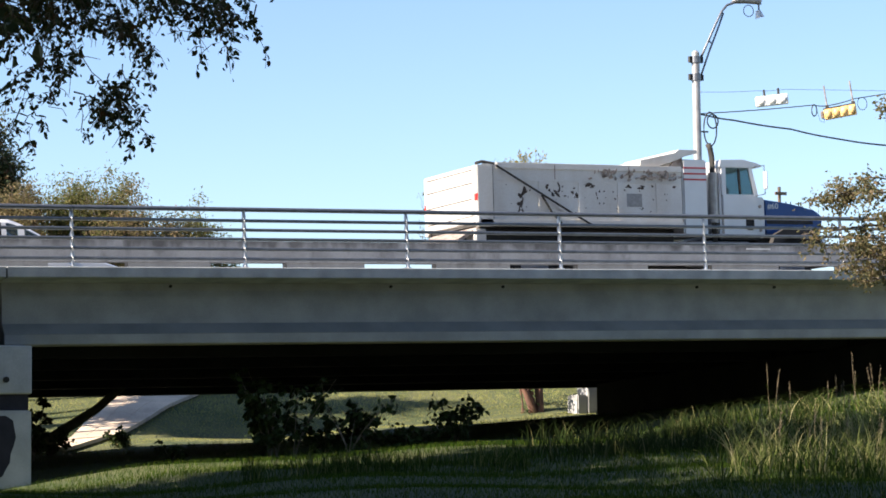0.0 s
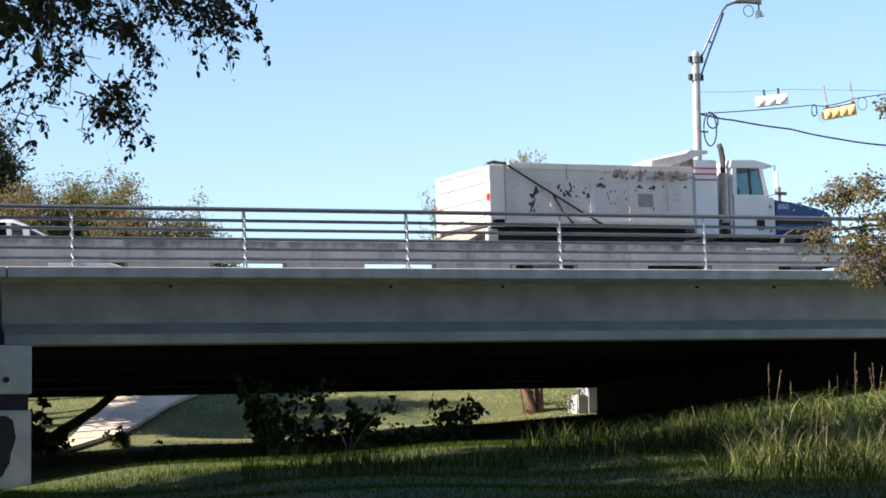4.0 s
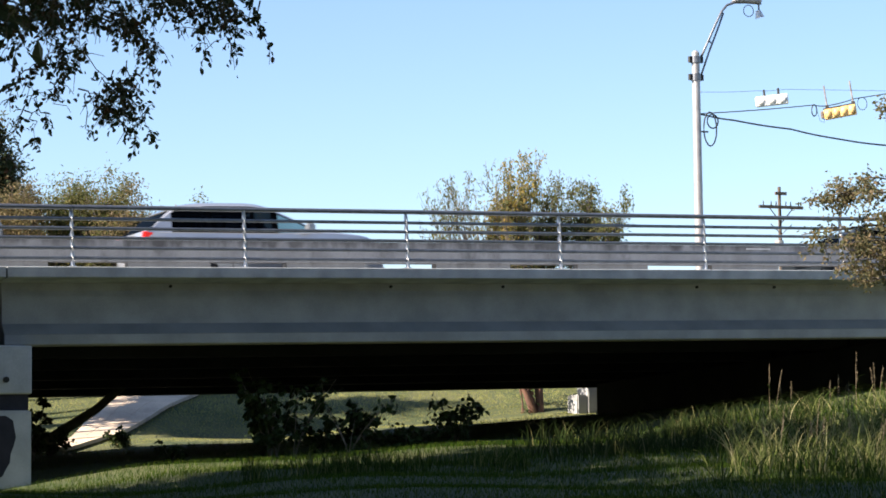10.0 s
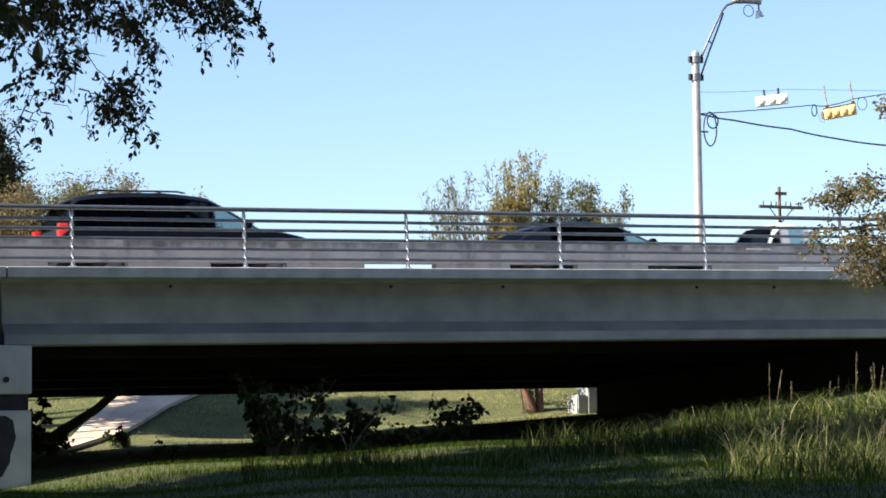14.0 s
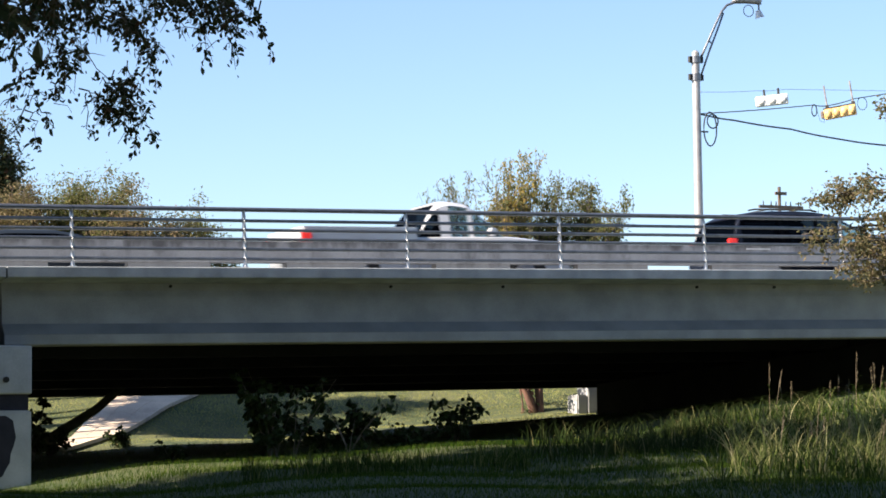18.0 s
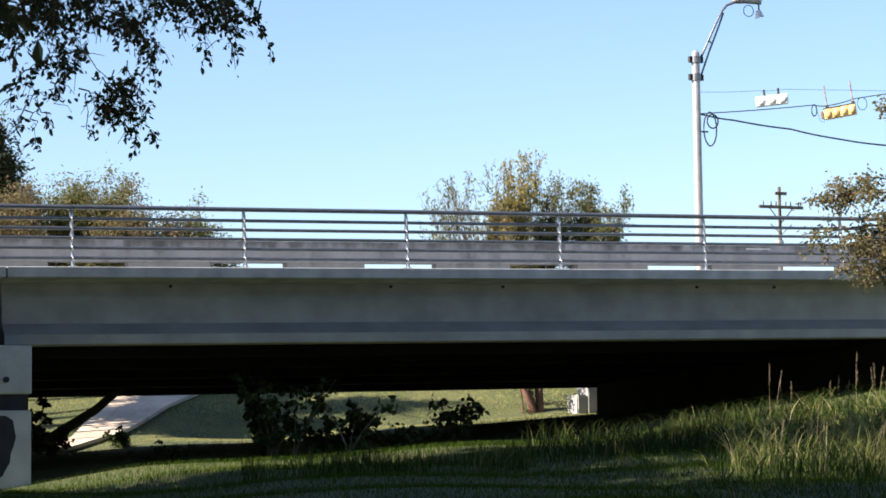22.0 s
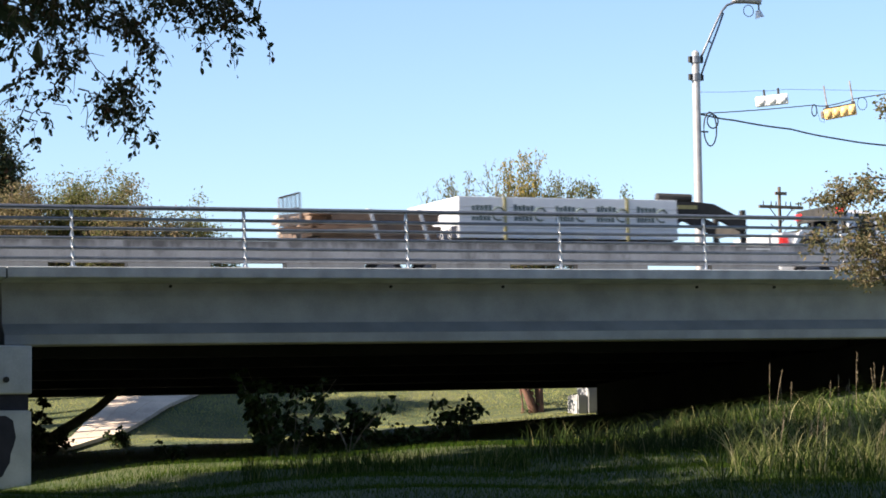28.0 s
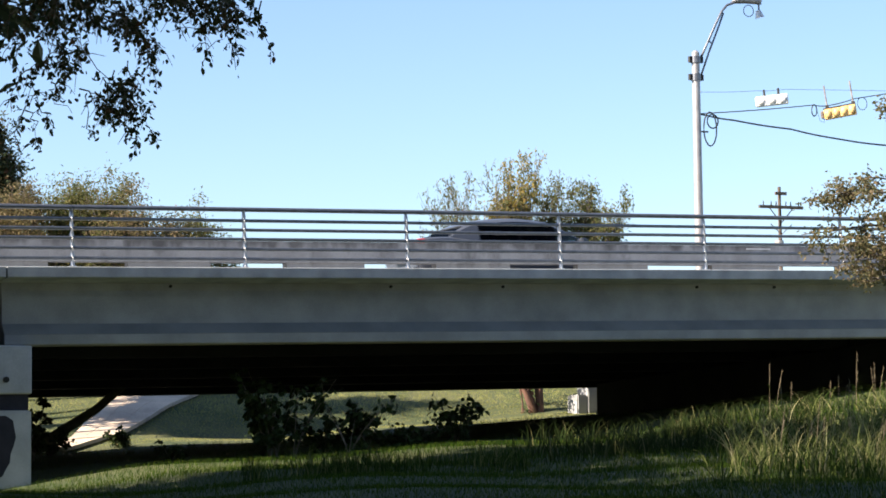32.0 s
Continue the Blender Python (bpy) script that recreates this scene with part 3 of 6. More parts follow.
        part("headlight", box(L - 0.30, L - 0.02, s * w * 0.80 - 0.12, s * w * 0.80 + 0.10, hull[-1][1] - 0.26, hull[-1][1] - 0.10, 0.03), CLEAR_LENS, t)
        part("mirror", box(front - 0.42, front - 0.26, s * (w + 0.10) - 0.09, s * (w + 0.10) + 0.09, belt + 0.02, belt + 0.17, 0.03), col, t)
        for k, x in enumerate((front - 1.05, front - 2.05)):
            if x > 0.6:
                part("door_handle", box(x - 0.1, x + 0.08, s * w - 0.015, s * w + 0.02, belt - 0.17, belt - 0.13), CHROME if col is not BLACK else CHASSIS, t)
                part("door_seam", box(x + 0.16, x + 0.172, s * w - 0.01, s * w + 0.003, 0.35, belt - 0.17), CHASSIS, t)
        part("sill_trim", box(wheels[0] + 0.45, wheels[1] - 0.45, s * w * 0.96 - 0.02, s * w * 0.96 + 0.02, 0.2, 0.3), CHASSIS, t)
        for x in wheels:
            part("wheel_arch", rod((x, s * (w - 0.06), r), (x, s * (w + 0.004), r), r + 0.09, sides=20), CHASSIS, t)
            wheel(t, x, s * (w - 0.1), r)
        if rack:
            part("roof_rail", tube([(cabin[1][0] + 0.3, s * (w - inset - 0.14), H - 0.01), (cabin[1][0] + 0.45, s * (w - inset - 0.14), H + 0.02), (front - 1.6, s * (w - inset - 0.14), H + 0.02), (front - 1.45, s * (w - inset - 0.14), H - 0.01)], 0.02), CHASSIS, t)
    if rack:
        for x in (cabin[1][0] + 0.8, front - 1.9):
            part("crossbar", box(x - 0.03, x + 0.03, -w + inset + 0.14, w - inset - 0.14, H + 0.01, H + 0.03), CHASSIS, t)
    part("bumper", box(-0.07, 0.08, -w * 0.9, w * 0.9, 0.36, 0.58, 0.04), col if bed is None else CHROME, t)
    part("bumper", box(L - 0.10, L + 0.05, -w * 0.88, w * 0.88, 0.32, 0.56, 0.04), col, t)
    part("number_plate", box(-0.085, -0.07, -0.26, 0.26, 0.66, 0.80), CURB, t)
    if bed:
        z0, z1, x1 = bed
        for s in (1, -1):
            part("bed_wall", box(0.02, x1, s * w * 0.95 - 0.04, s * w * 0.95 + 0.04, z0, z1, 0.015), col, t)
        part("tailgate", box(0.0, 0.06, -w * 0.90, w * 0.90, z0 - 0.3, z1, 0.015), col, t)
        part("bulkhead", box(x1 - 0.05, x1, -w * 0.90, w * 0.90, z0, z1), col, t)
    return t


def sedan(name, label, col, L=4.85, H=1.43, deck=1.0):
    b = 0.95
    return car(name, label, "car", L, 1.82, H, col,
               [(0.42, b, "p", "g"), (1.05, H - 0.17, "p", "r"), (1.35, H - 0.07, "g", "r"), (2.2, H, "p", "r"), (2.30, H, "g", "r"), (2.9, H - 0.06, "p", "g"), (3.05, H - 0.12, "g", "g"), (3.9, b, "p", "r")],
               [(0, deck - 0.14), (0.12, deck - 0.02), (0.62, deck), (2.0, b), (3.8, 0.97), (4.45, 0.86), (L - 0.08, 0.70), (L, 0.6)], DARK_GLASS, belt=b, wheels=(0.95, 3.85), r=0.32, tail=(deck - 0.2, deck - 0.04))


def wagon(name, label, col, L=4.9, W=1.92, H=1.78, belt=1.02, rack=True, glass=DARK_GLASS, front=3.75, category="car", upright=0.3, hood=1.02, tail=(0.82, 1.12)):
    h = H
    return car(name, label, category, L, W, h, col,
               [(0.08, belt, "p", "g"), (upright, h - 0.17, "g", "r"), (upright + 0.16, h - 0.09, "g", "r"), (1.25, h - 0.01, "p", "r"), (1.35, h - 0.005, "g", "r"), (2.12, h, "p", "r"), (2.22, h - 0.005, "g", "r"), (front - 1.05, h - 0.08, "p", "g"), (front - 0.92, h - 0.14, "g", "g"), (front, belt, "p", "r")],
               [(0, 0.92), (0.05, belt + 0.02), (0.5, belt), (2.5, belt), (front, belt + 0.02), (L - 0.5, hood - 0.08), (L - 0.06, hood - 0.25), (L, 0.6)], glass, belt=belt, wheels=(1.0, L - 1.0), r=0.36, rack=rack, tail=tail)


def pickup(name, label, col, L=5.8, H=1.82, bed=2.45, belt=1.12, single=False, rear=1.15):
    c = bed
    if single:
        cab = [(c, belt, "p", "g"), (c + 0.05, H - 0.05, "p", "r"), (c + 0.22, H - 0.01, "g", "r"), (c + 0.70, H - 0.02, "p", "g"), (c + 0.82, H - 0.09, "g", "g"), (c + 1.5, belt, "p", "r")]
    else:
        cab = [(c, belt, "g", "g"), (c + 0.50, H - 0.06, "p", "r"), (c + 0.72, H, "g", "r"), (c + 1.12, H - 0.05, "p", "g"), (c + 1.22, H - 0.11, "g", "g"), (c + 1.88, belt, "p", "r")]
    fx = cab[-1][0]
    return car(name, label, "pickup truck", L, 1.95, H, col, cab,
               [(0, 0.82), (0.04, 0.84), (c - 0.06, 0.84), (c - 0.04, belt), (fx, belt + 0.02), (L - 0.5, belt - 0.08), (L - 0.05, belt - 0.22), (L, 0.6)], DARK_GLASS, belt=belt, wheels=(rear, L - 1.05), r=0.38, tail=(0.92, 1.20), bed=(0.80, 1.30, c - 0.04))


dark_sedan = sedan("sedan", "dark grey sedan driving over the bridge", GREY, 4.85, 1.50)
white_suv = wagon("suv", "white sport utility vehicle with a black roof rack", WHITE, 4.7, 1.88, 1.84, 1.10, front=3.5)
silver_wagon = wagon("crossover", "silver crossover wagon with dark rear windows", SILVER, 4.85, 1.9, 1.76, 1.17, False, upright=0.55, front=3.6, hood=1.22, tail=(1.0, 1.17))
white_pickup_far = pickup("pickup_truck", "white pickup truck with a short cab in the far lane", WHITE, 5.3, 1.97, 2.1, 1.2)
black_sedan = sedan("sedan", "black sedan with a rounded roof on the bridge", NAVY, 4.9, 1.50)
big_suv = wagon("suv", "large black sport utility vehicle with roof rails", BLACK, 5.15, 2.02, 1.92, 1.2, True, front=3.95, hood=1.2, tail=(1.0, 1.3))
rack_suv = wagon("suv", "dark sport utility vehicle with black roof rack", NAVY, 4.8, 1.9, 1.78, 1.08, True, tail=(1.0, 1.16))
grey_suv = wagon("suv", "grey sport utility vehicle with dark windows", SLATE, 4.6, 1.86, 1.86, 1.15, False)
white_pickup = pickup("pickup_truck", "white extended-cab pickup truck with an open bed", WHITE, 5.8, 1.86)
grey_crossover = wagon("crossover", "low dark grey crossover in the far lane", GREY, 4.5, 1.82, 1.62, 0.98, False, upright=0.6)
minivan = wagon("minivan", "black minivan with a long sloping hood", BLACK, 5.05, 1.98, 1.82, 1.1, False, front=3.95, category="minivan", upright=0.7, hood=1.18, tail=(1.02, 1.2))
silver_sedan = sedan("sedan", "mid grey sedan with dark glass", SLATE, 4.8, 1.54, 1.13)


def dump_truck():
    t = thing("dump_truck", "white rusty dump truck with a blue hood waiting on the bridge", "truck", None, "traffic")
    part("chassis_frame", box(-0.1, 7.9, -0.45, 0.45, 0.62, 0.95, 0.02), CHASSIS, t)
    part("subframe", box(0.1, 4.7, -0.85, 0.85, 0.95, 1.36, 0.02), CHASSIS, t)
    b = new("dump_box")
    b.parent = t
    for s in (-1, 1):
        y = s * 1.21
        part("side_panel", box(0.16, 4.70, y - 0.03, y + 0.03, 1.40, 2.60, 0.006), DIRTY_WHITE, b)
        part("top_rail", box(0.45, 4.70, y - 0.06, y + 0.06, 2.50, 2.63, 0.015), DIRTY_WHITE, b)
        part("rail_band", box(0.45, 4.70, y - 0.045, y + 0.045, 2.25, 2.30, 0.012), DIRTY_WHITE, b)
        part("bottom_rail", box(0.05, 4.70, y - 0.07, y + 0.05, 1.36, 1.50, 0.015), DIRTY_WHITE, b)
        part("corner_post", box(0.0, 0.36, y - 0.07, y + 0.07, 1.34, 2.57, 0.02), DIRTY_WHITE, b)
        for x in (1.45, 2.35, 3.25, 4.15):
            part("side_rib", box(x - 0.07, x + 0.07, min(y + s * 0.028, y + s * 0.046), max(y + s * 0.028, y + s * 0.046), 1.5, 2.27, 0.006), DIRTY_WHITE, b)
        part("marker_light", box(-0.012, 0.05, y - 0.06, y + 0.03, 1.86, 2.0), RED_LENS, b, "red marker light")
        part("tarp_arm", tube([(0.42, y + s * 0.10, 2.56), (1.2, y + s * 0.11, 2.12), (2.1, y + s * 0.11, 1.62), (2.6, y + s * 0.10, 1.36)], 0.022), CHASSIS, b, "black tarp arm")
        part("tarp_arm", tube([(1.42, y + s * 0.10, 1.98), (1.62, y + s * 0.11, 1.65), (1.85, y + s * 0.10, 1.42)], 0.022), CHASSIS, b)
    rng = random.Random(9)
    # chipped paint: a few bare clusters, drips below the band, and specks
    spots = [(1.02 + rng.gauss(0, 0.07), rng.uniform(1.62, 2.1), 0.10, 0.035) for _ in range(12)]
    spots += [(rng.choice((1.75, 2.15, 2.62, 3.3)) + rng.gauss(0, 0.09), rng.uniform(1.95, 2.2), 0.08, 0.028) for _ in range(22)]
    spots += [(rng.uniform(0.55, 4.5), rng.uniform(1.55, 2.22), 0.03, 0.014) for _ in range(46)]
    spots += [(rng.uniform(2.4, 4.6), rng.uniform(2.16, 2.23), 0.04, 0.045) for _ in range(14)]
    for x, z, ln, ww in spots:
        bm = bmesh.new()
        ln, ww, tilt = ln * rng.uniform(0.4, 1.5), ww * rng.uniform(0.5, 1.5), rng.uniform(-0.25, 0.25)
        vs = [bm.verts.new((x + ww * math.cos(a) * rng.uniform(0.5, 1.3) + tilt * ln * math.sin(a), -1.2445, z + ln * 0.7 * math.sin(a) * rng.uniform(0.5, 1.2))) for a in [q * math.tau / 9 for q in range(9)]]
        f = bm.faces.new(vs)
        e = bmesh.ops.extrude_face_region(bm, geom=[f])
        bmesh.ops.translate(bm, verts=[v for v in e["geom"] if isinstance(v, bmesh.types.BMVert)], vec=(0, 0.006, 0))
        part("rust_patch", bm, CHIP, b)
    for k in range(64):
        x, wd, z = 2.3 + 2.3 * rng.random() ** 0.6, rng.uniform(0.03, 0.15), rng.uniform(2.32, 2.50)
        part("grime_patch", prism([(x, z), (x + wd * 0.4, z - rng.uniform(0.005, 0.03)), (x + wd, z + 0.01), (x + wd * 0.8, z + rng.uniform(0.02, 0.08)), (x + wd * 0.3, z + rng.uniform(0.02, 0.06))], -1.2715 - 0.0009 * (k % 6), -1.262), RUST, b)
    for x in (1.75, 3.45):
        part("panel_seam", box(x - 0.006, x + 0.006, -1.274, -1.268, 2.31, 2.60), CHIP, b)
    part("tarp_roll", tube([(0.02, -1.2, 2.60), (0.15, -1.2, 2.64), (0.42, -1.22, 2.60)], 0.035, 6), CHASSIS, b, "black tarp end")
    part("post_seam", box(0.362, 0.378, -1.248, -1.238, 1.45, 2.56), CHASSIS, b)
    part("placard", box(3.4, 3.75, -1.2455, -1.238, 1.78, 2.05), shade("grey_placard", (0.3, 0.3, 0.3), (0.2, 0.2, 0.2), 12, 0.7), b, "worn grey placard")
    part("box_floor", box(0.1, 4.7, -1.18, 1.18, 1.38, 1.46), DIRTY_WHITE, b)
    part("front_wall", box(4.64, 4.70, -1.18, 1.18, 1.46, 2.6), DIRTY_WHITE, b)
    part("tailgate", box(-0.02, 0.06, -1.16, 1.16, 1.42, 2.56, 0.015), DIRTY_WHITE, b)
    for z in (1.58, 1.92, 2.24, 2.50):
        part("tailgate_rib", box(-0.036, -0.02, -1.10, 1.10, z - 0.02, z + 0.02, 0.006), DIRTY_WHITE, b)
        # thin dark line just under each rib
        part("rib_underline", box(-0.024, -0.019, -1.10, 1.10, z - 0.034, z - 0.021), CHIP, b)
    part("spreader_apron", prism([(-0.34, 1.02), (0.10, 1.30), (0.12, 1.36), (-0.36, 1.10)], -1.1, 1.1), RUST, t, "rusty brown tailgate apron")
    part("tail_box", box(-0.02, 0.22, -1.2, -0.75, 1.02, 1.3, 0.02), DIRTY_WHITE, t)
    for s in (-1, 1):
        for k in range(2):
            part("tail_light", rod((0.55 + 0.13 * k, s * 1.25, 1.44), (0.55 + 0.13 * k, s * 1.275, 1.44), 0.045, sides=10), CHASSIS, t)
        part("side_marker", box(2.0, 2.25, s * 1.262 - 0.006, s * 1.262 + 0.006, 1.41, 1.44), RED_LENS, t)
    part("cab_shield", prism([(3.78, 2.64), (3.80, 2.76), (4.62, 2.93), (4.72, 3.0), (5.14, 3.0), (5.15, 2.93), (4.9, 2.88), (4.66, 2.78), (4.2, 2.64)], -1.15, 1.15, 0.008), DIRTY_WHITE, t, "white cab shield over the box")
    part("shield_brace", prism([(4.48, 2.62), (4.82, 2.62), (4.78, 2.90), (4.62, 2.80)], -1.13, -1.05), RUST, t)
    part("shield_brace", prism([(4.48, 2.62), (4.82, 2.62), (4.78, 2.90), (4.62, 2.80)], 1.05, 1.13), RUST, t)
    part("head_tank", box(4.78, 5.36, -1.16, 1.16, 1.22, 2.80, 0.03), WHITE, t, "tall white tank behind the cab")
    stripe = shade("red_stripe", (0.45, 0.05, 0.06), (0.35, 0.05, 0.05), 10, 0.6)
    for z in (2.38, 2.5, 2.62):
        part("stripe", box(4.80, 5.34, -1.167, -1.158, z - 0.018, z + 0.018), stripe, t, "red stripe")
    for s in (-1, 1):
        part("exhaust_pipe", tube([(5.60, s * 0.98, 1.1), (5.60, s * 0.98, 2.85), (5.57, s * 0.98, 3.05), (5.52, s * 0.98, 3.16)], [0.06, 0.06, 0.06, 0.06], 10), CHASSIS, t, "steel exhaust stack", smooth=True)
        part("heat_shield", rod((5.60, s * 0.98, 1.5), (5.60, s * 0.98, 2.55), 0.10, sides=14), ALUMINIUM, t)
    cab = new("cab")
    cab.parent = t
    for s in (-1, 1):
        y0, y1 = (s * 1.05 - 0.03, s * 1.05 + 0.03)
        part("door", prism([(5.78, 1.22), (6.62, 1.22), (6.62, 2.05), (6.50, 2.10), (5.82, 2.10), (5.78, 2.05)], y0, y1, 0.01), WHITE, cab)
        part("pillar", prism([(5.76, 2.08), (5.86, 2.08), (5.86, 2.66), (5.76, 2.66)], y0, y1), WHITE, cab)
        part("pillar", prism([(6.54, 2.08), (6.64, 2.08), (6.50, 2.66), (6.42, 2.66)], y0, y1), WHITE, cab)
        part("vent_bar", prism([(6.20, 2.10), (6.23, 2.10), (6.20, 2.64), (6.17, 2.64)], y0, y1), CHASSIS, cab)
        part("side_window", box(5.86, 6.52, s * 1.05 - 0.004, s * 1.05 + 0.004, 2.10, 2.66), GLASS, cab)
        part("door_window", box(6.32, 6.50, s * 1.086 - 0.004, s * 1.086 + 0.004, 1.35, 1.65, 0.03), CHASSIS, cab, "black lower door window")
        part("mirror", box(6.70, 6.74, s * 1.26 - 0.06, s * 1.26 + 0.06, 2.2, 2.58, 0.012), WHITE, cab)
        part("mirror_arm", tube([(6.56, s * 1.06, 2.70), (6.70, s * 1.26, 2.70), (6.70, s * 1.26, 2.10), (6.58, s * 1.06, 2.06)], 0.014), CHROME, cab)
        part("headlight", box(8.24, 8.36, s * 0.85 - 0.12, s * 0.85 + 0.12, 1.05, 1.25, 0.02), CLEAR_LENS, t)
        part("fender", prism([(6.75, 0.9), (6.9, 1.25), (7.2, 1.4), (7.7, 1.38), (8.0, 1.15), (8.05, 0.95), (7.85, 0.95), (7.6, 1.2), (7.2, 1.22), (6.95, 0.9)], s * 1.15 - 0.13, s * 1.15 + 0.02), CHASSIS, t)
        part("fuel_tank", rod((5.0, s * 0.9, 0.85), (6.4, s * 0.9, 0.85), 0.28, sides=18), ALUMINIUM, t, smooth=False)
        for k in range(3):
            part("latch", rod((6.68, s * 1.055, 1.35 + 0.25 * k), (6.68, s * 1.08, 1.35 + 0.25 * k), 0.035, sides=8), RUST, cab)
    part("back_wall", box(5.72, 5.78, -1.02, 1.02, 1.22, 2.66), WHITE, cab)
    part("cab_floor", box(5.74, 6.7, -1.0, 1.0, 1.15, 1.25), CHASSIS, cab)
    part("roof", prism([(5.70, 2.66), (6.62, 2.66), (6.78, 2.70), (6.66, 2.76), (6.3, 2.84), (5.74, 2.82)], -1.08, 1.08, 0.015), WHITE, cab)
    part("windshield", prism([(6.60, 2.10), (6.61, 2.10), (6.50, 2.66), (6.49, 2.66)], -1.0, 1.0), GLASS, cab)
    part("cowl", box(6.60, 6.84, -1.0, 1.0, 1.2, 2.06, 0.03), WHITE, cab)
    part("seat", box(5.95, 6.1, -0.85, -0.35, 1.6, 2.3, 0.05), SEAT, cab)
    part("seat", box(5.95, 6.1, 0.35, 0.85, 1.6, 2.3, 0.05), SEAT, cab)
    part("beacon", rod((6.1, 0.2, 2.83), (6.1, 0.2, 2.92), 0.07, 0.05, 10), RUST, cab, "brown roof beacon")
    hood = part("hood", prism([(6.85, 1.25), (8.25, 1.25), (8.32, 1.66), (8.15, 1.80), (7.5, 1.94), (6.85, 2.02)], -0.95, 0.95, 0.04), BLUE, t, "blue hood")
    part("hood_stripe", box(6.9, 8.05, -0.957, -0.951, 1.5, 1.58), CHASSIS, t)
    cu = bpy.data.curves.new("lettering", "FONT")
    cu.body, cu.size, cu.extrude = "#60", 0.17, 0.002
    cu.materials.append(WHITE)
    text = new("lettering", cu)
    text.parent, text.matrix_basis = hood, pose(6.93, -0.957, 1.82, 90, 0, 0)
    part("engine_bay", box(6.7, 8.25, -0.8, 0.8, 0.7, 1.3), CHASSIS, t)
    part("front_bumper", box(8.3, 8.48, -1.15, 1.15, 0.6, 0.9, 0.03), CHROME, t)
    for x in (1.25, 2.6):
        for s in (-1, 1):
            wheel(t, x, s * 0.98, 0.5, 0.5)
    for s in (-1, 1):
        wheel(t, 7.35, s * 1.02, 0.5, 0.3)
        part("mud_flap", box(0.55, 0.57, s * 0.98 - 0.28, s * 0.98 + 0.28, 0.3, 0.95), CHASSIS, t)
    return t


LADDER = shade("weathered_ladder_rails", (0.30, 0.27, 0.22), (0.20, 0.18, 0.15), 6, 0.7, bump=0.2)


def service_truck():
    t = thing("service_truck", "white utility service truck carrying ladders on its roof", "truck", None, "traffic")
    body = new("service_body")
    body.parent = t
    part("shell", prism([(0.0, 0.55), (2.36, 0.55), (2.36, 2.02), (2.34, 2.14), (2.26, 2.17), (0.16, 2.27), (0.03, 2.16), (0.0, 1.85)], -1.03, 1.03, 0.025), WHITE, body)
    for s in (-1, 1):
        for x in (0.58, 1.72):
            part("hatch", box(x - 0.52, x + 0.58, s * 1.035 - 0.008, s * 1.035 + 0.008, 1.15, 1.95, 0.005), WHITE, body)
            part("latch", box(x - 0.05, x + 0.07, s * 1.05 - 0.01, s * 1.05 + 0.01, 1.80, 1.94, 0.005), SLATE, body, "dark hatch latch")
            part("lid", box(x - 0.50, x + 0.54, s * 0.86 - 0.14, s * 0.86 + 0.14, 2.14, 2.28, 0.02), WHITE, body, "raised white bin lid")
            part("hatch_seam", box(x - 0.53, x + 0.59, s * 1.036 - 0.005, s * 1.036 + 0.005, 1.60, 1.615), ALUMINIUM, body)
        part("trim_line", box(0.05, 2.45, s * 1.034 - 0.004, s * 1.034 + 0.004, 1.08, 1.11), ALUMINIUM, body)
        part("tail_light", box(-0.02, 0.06, s * 0.92 - 0.06, s * 0.92 + 0.06, 0.9, 1.2, 0.015), RED_LENS, t)
        part("bracket", box(0.4, 0.48, s * 0.8 - 0.04, s * 0.8 + 0.04, 2.22, 2.36), CHASSIS, t)
        part("bracket", box(2.1, 2.18, s * 0.8 - 0.04, s * 0.8 + 0.04, 2.22, 2.36), CHASSIS, t)
        for x in (0.95, 4.05):
            part("wheel_arch", rod((x, s * 0.97, 0.37), (x, s * 1.04, 0.37), 0.46, sides=20), CHASSIS, t)
            wheel(t, x, s * 0.92, 0.38, 0.24)
    part("rear_door", box(-0.025, 0.0, -0.9, -0.02, 0.75, 1.85, 0.008), WHITE, body)
    part("rear_door", box(-0.025, 0.0, 0.02, 0.9, 0.75, 1.85, 0.008), WHITE, body)
    part("sign_bar", box(-0.03, -0.024, -0.7, -0.3, 1.0, 1.25), AMBER, body, "amber sign on the door")
    part("rack_bar", box(0.38, 0.50, -0.95, 0.95, 2.34, 2.40), CHASSIS, t)
    part("rack_bar", box(2.08, 2.20, -0.95, 0.95, 2.34, 2.40), CHASSIS, t)
    lamp = part("roof_lamp", rod((0.02, -0.75, 2.15), (0.02, -0.75, 2.32), 0.10, 0.07, 12), WHITE, t)
    for y in (-0.78, -0.35):
        lad = new("ladder")
        lad.parent = t
        for s in (-0.17, 0.17):
            part("stile", box(-0.30, 3.95, y + s - 0.02, y + s + 0.02, 2.41, 2.50), LADDER, lad)
        for k in range(12):
            part("rung", rod((0.1 + k * 0.3, y - 0.16, 2.455), (0.1 + k * 0.3, y + 0.16, 2.455), 0.015, sides=6), LADDER, lad)
    part("cabin", prism([(2.5, 0.5), (3.55, 0.45), (4.95, 0.5), (5.03, 0.8), (4.95, 1.08), (4.4, 1.22), (3.78, 1.28), (3.52, 1.26), (2.54, 1.26)], -0.96, 0.96, 0.03), WHITE, t)
    part("roof", prism([(2.5, 1.78), (2.55, 1.86), (3.05, 1.88), (3.22, 1.84), (3.16, 1.80)], -0.80, 0.80, 0.01), WHITE, t)
    part("cabin_back", box(2.5, 2.56, -0.9, 0.9, 1.2, 1.8), WHITE, t)
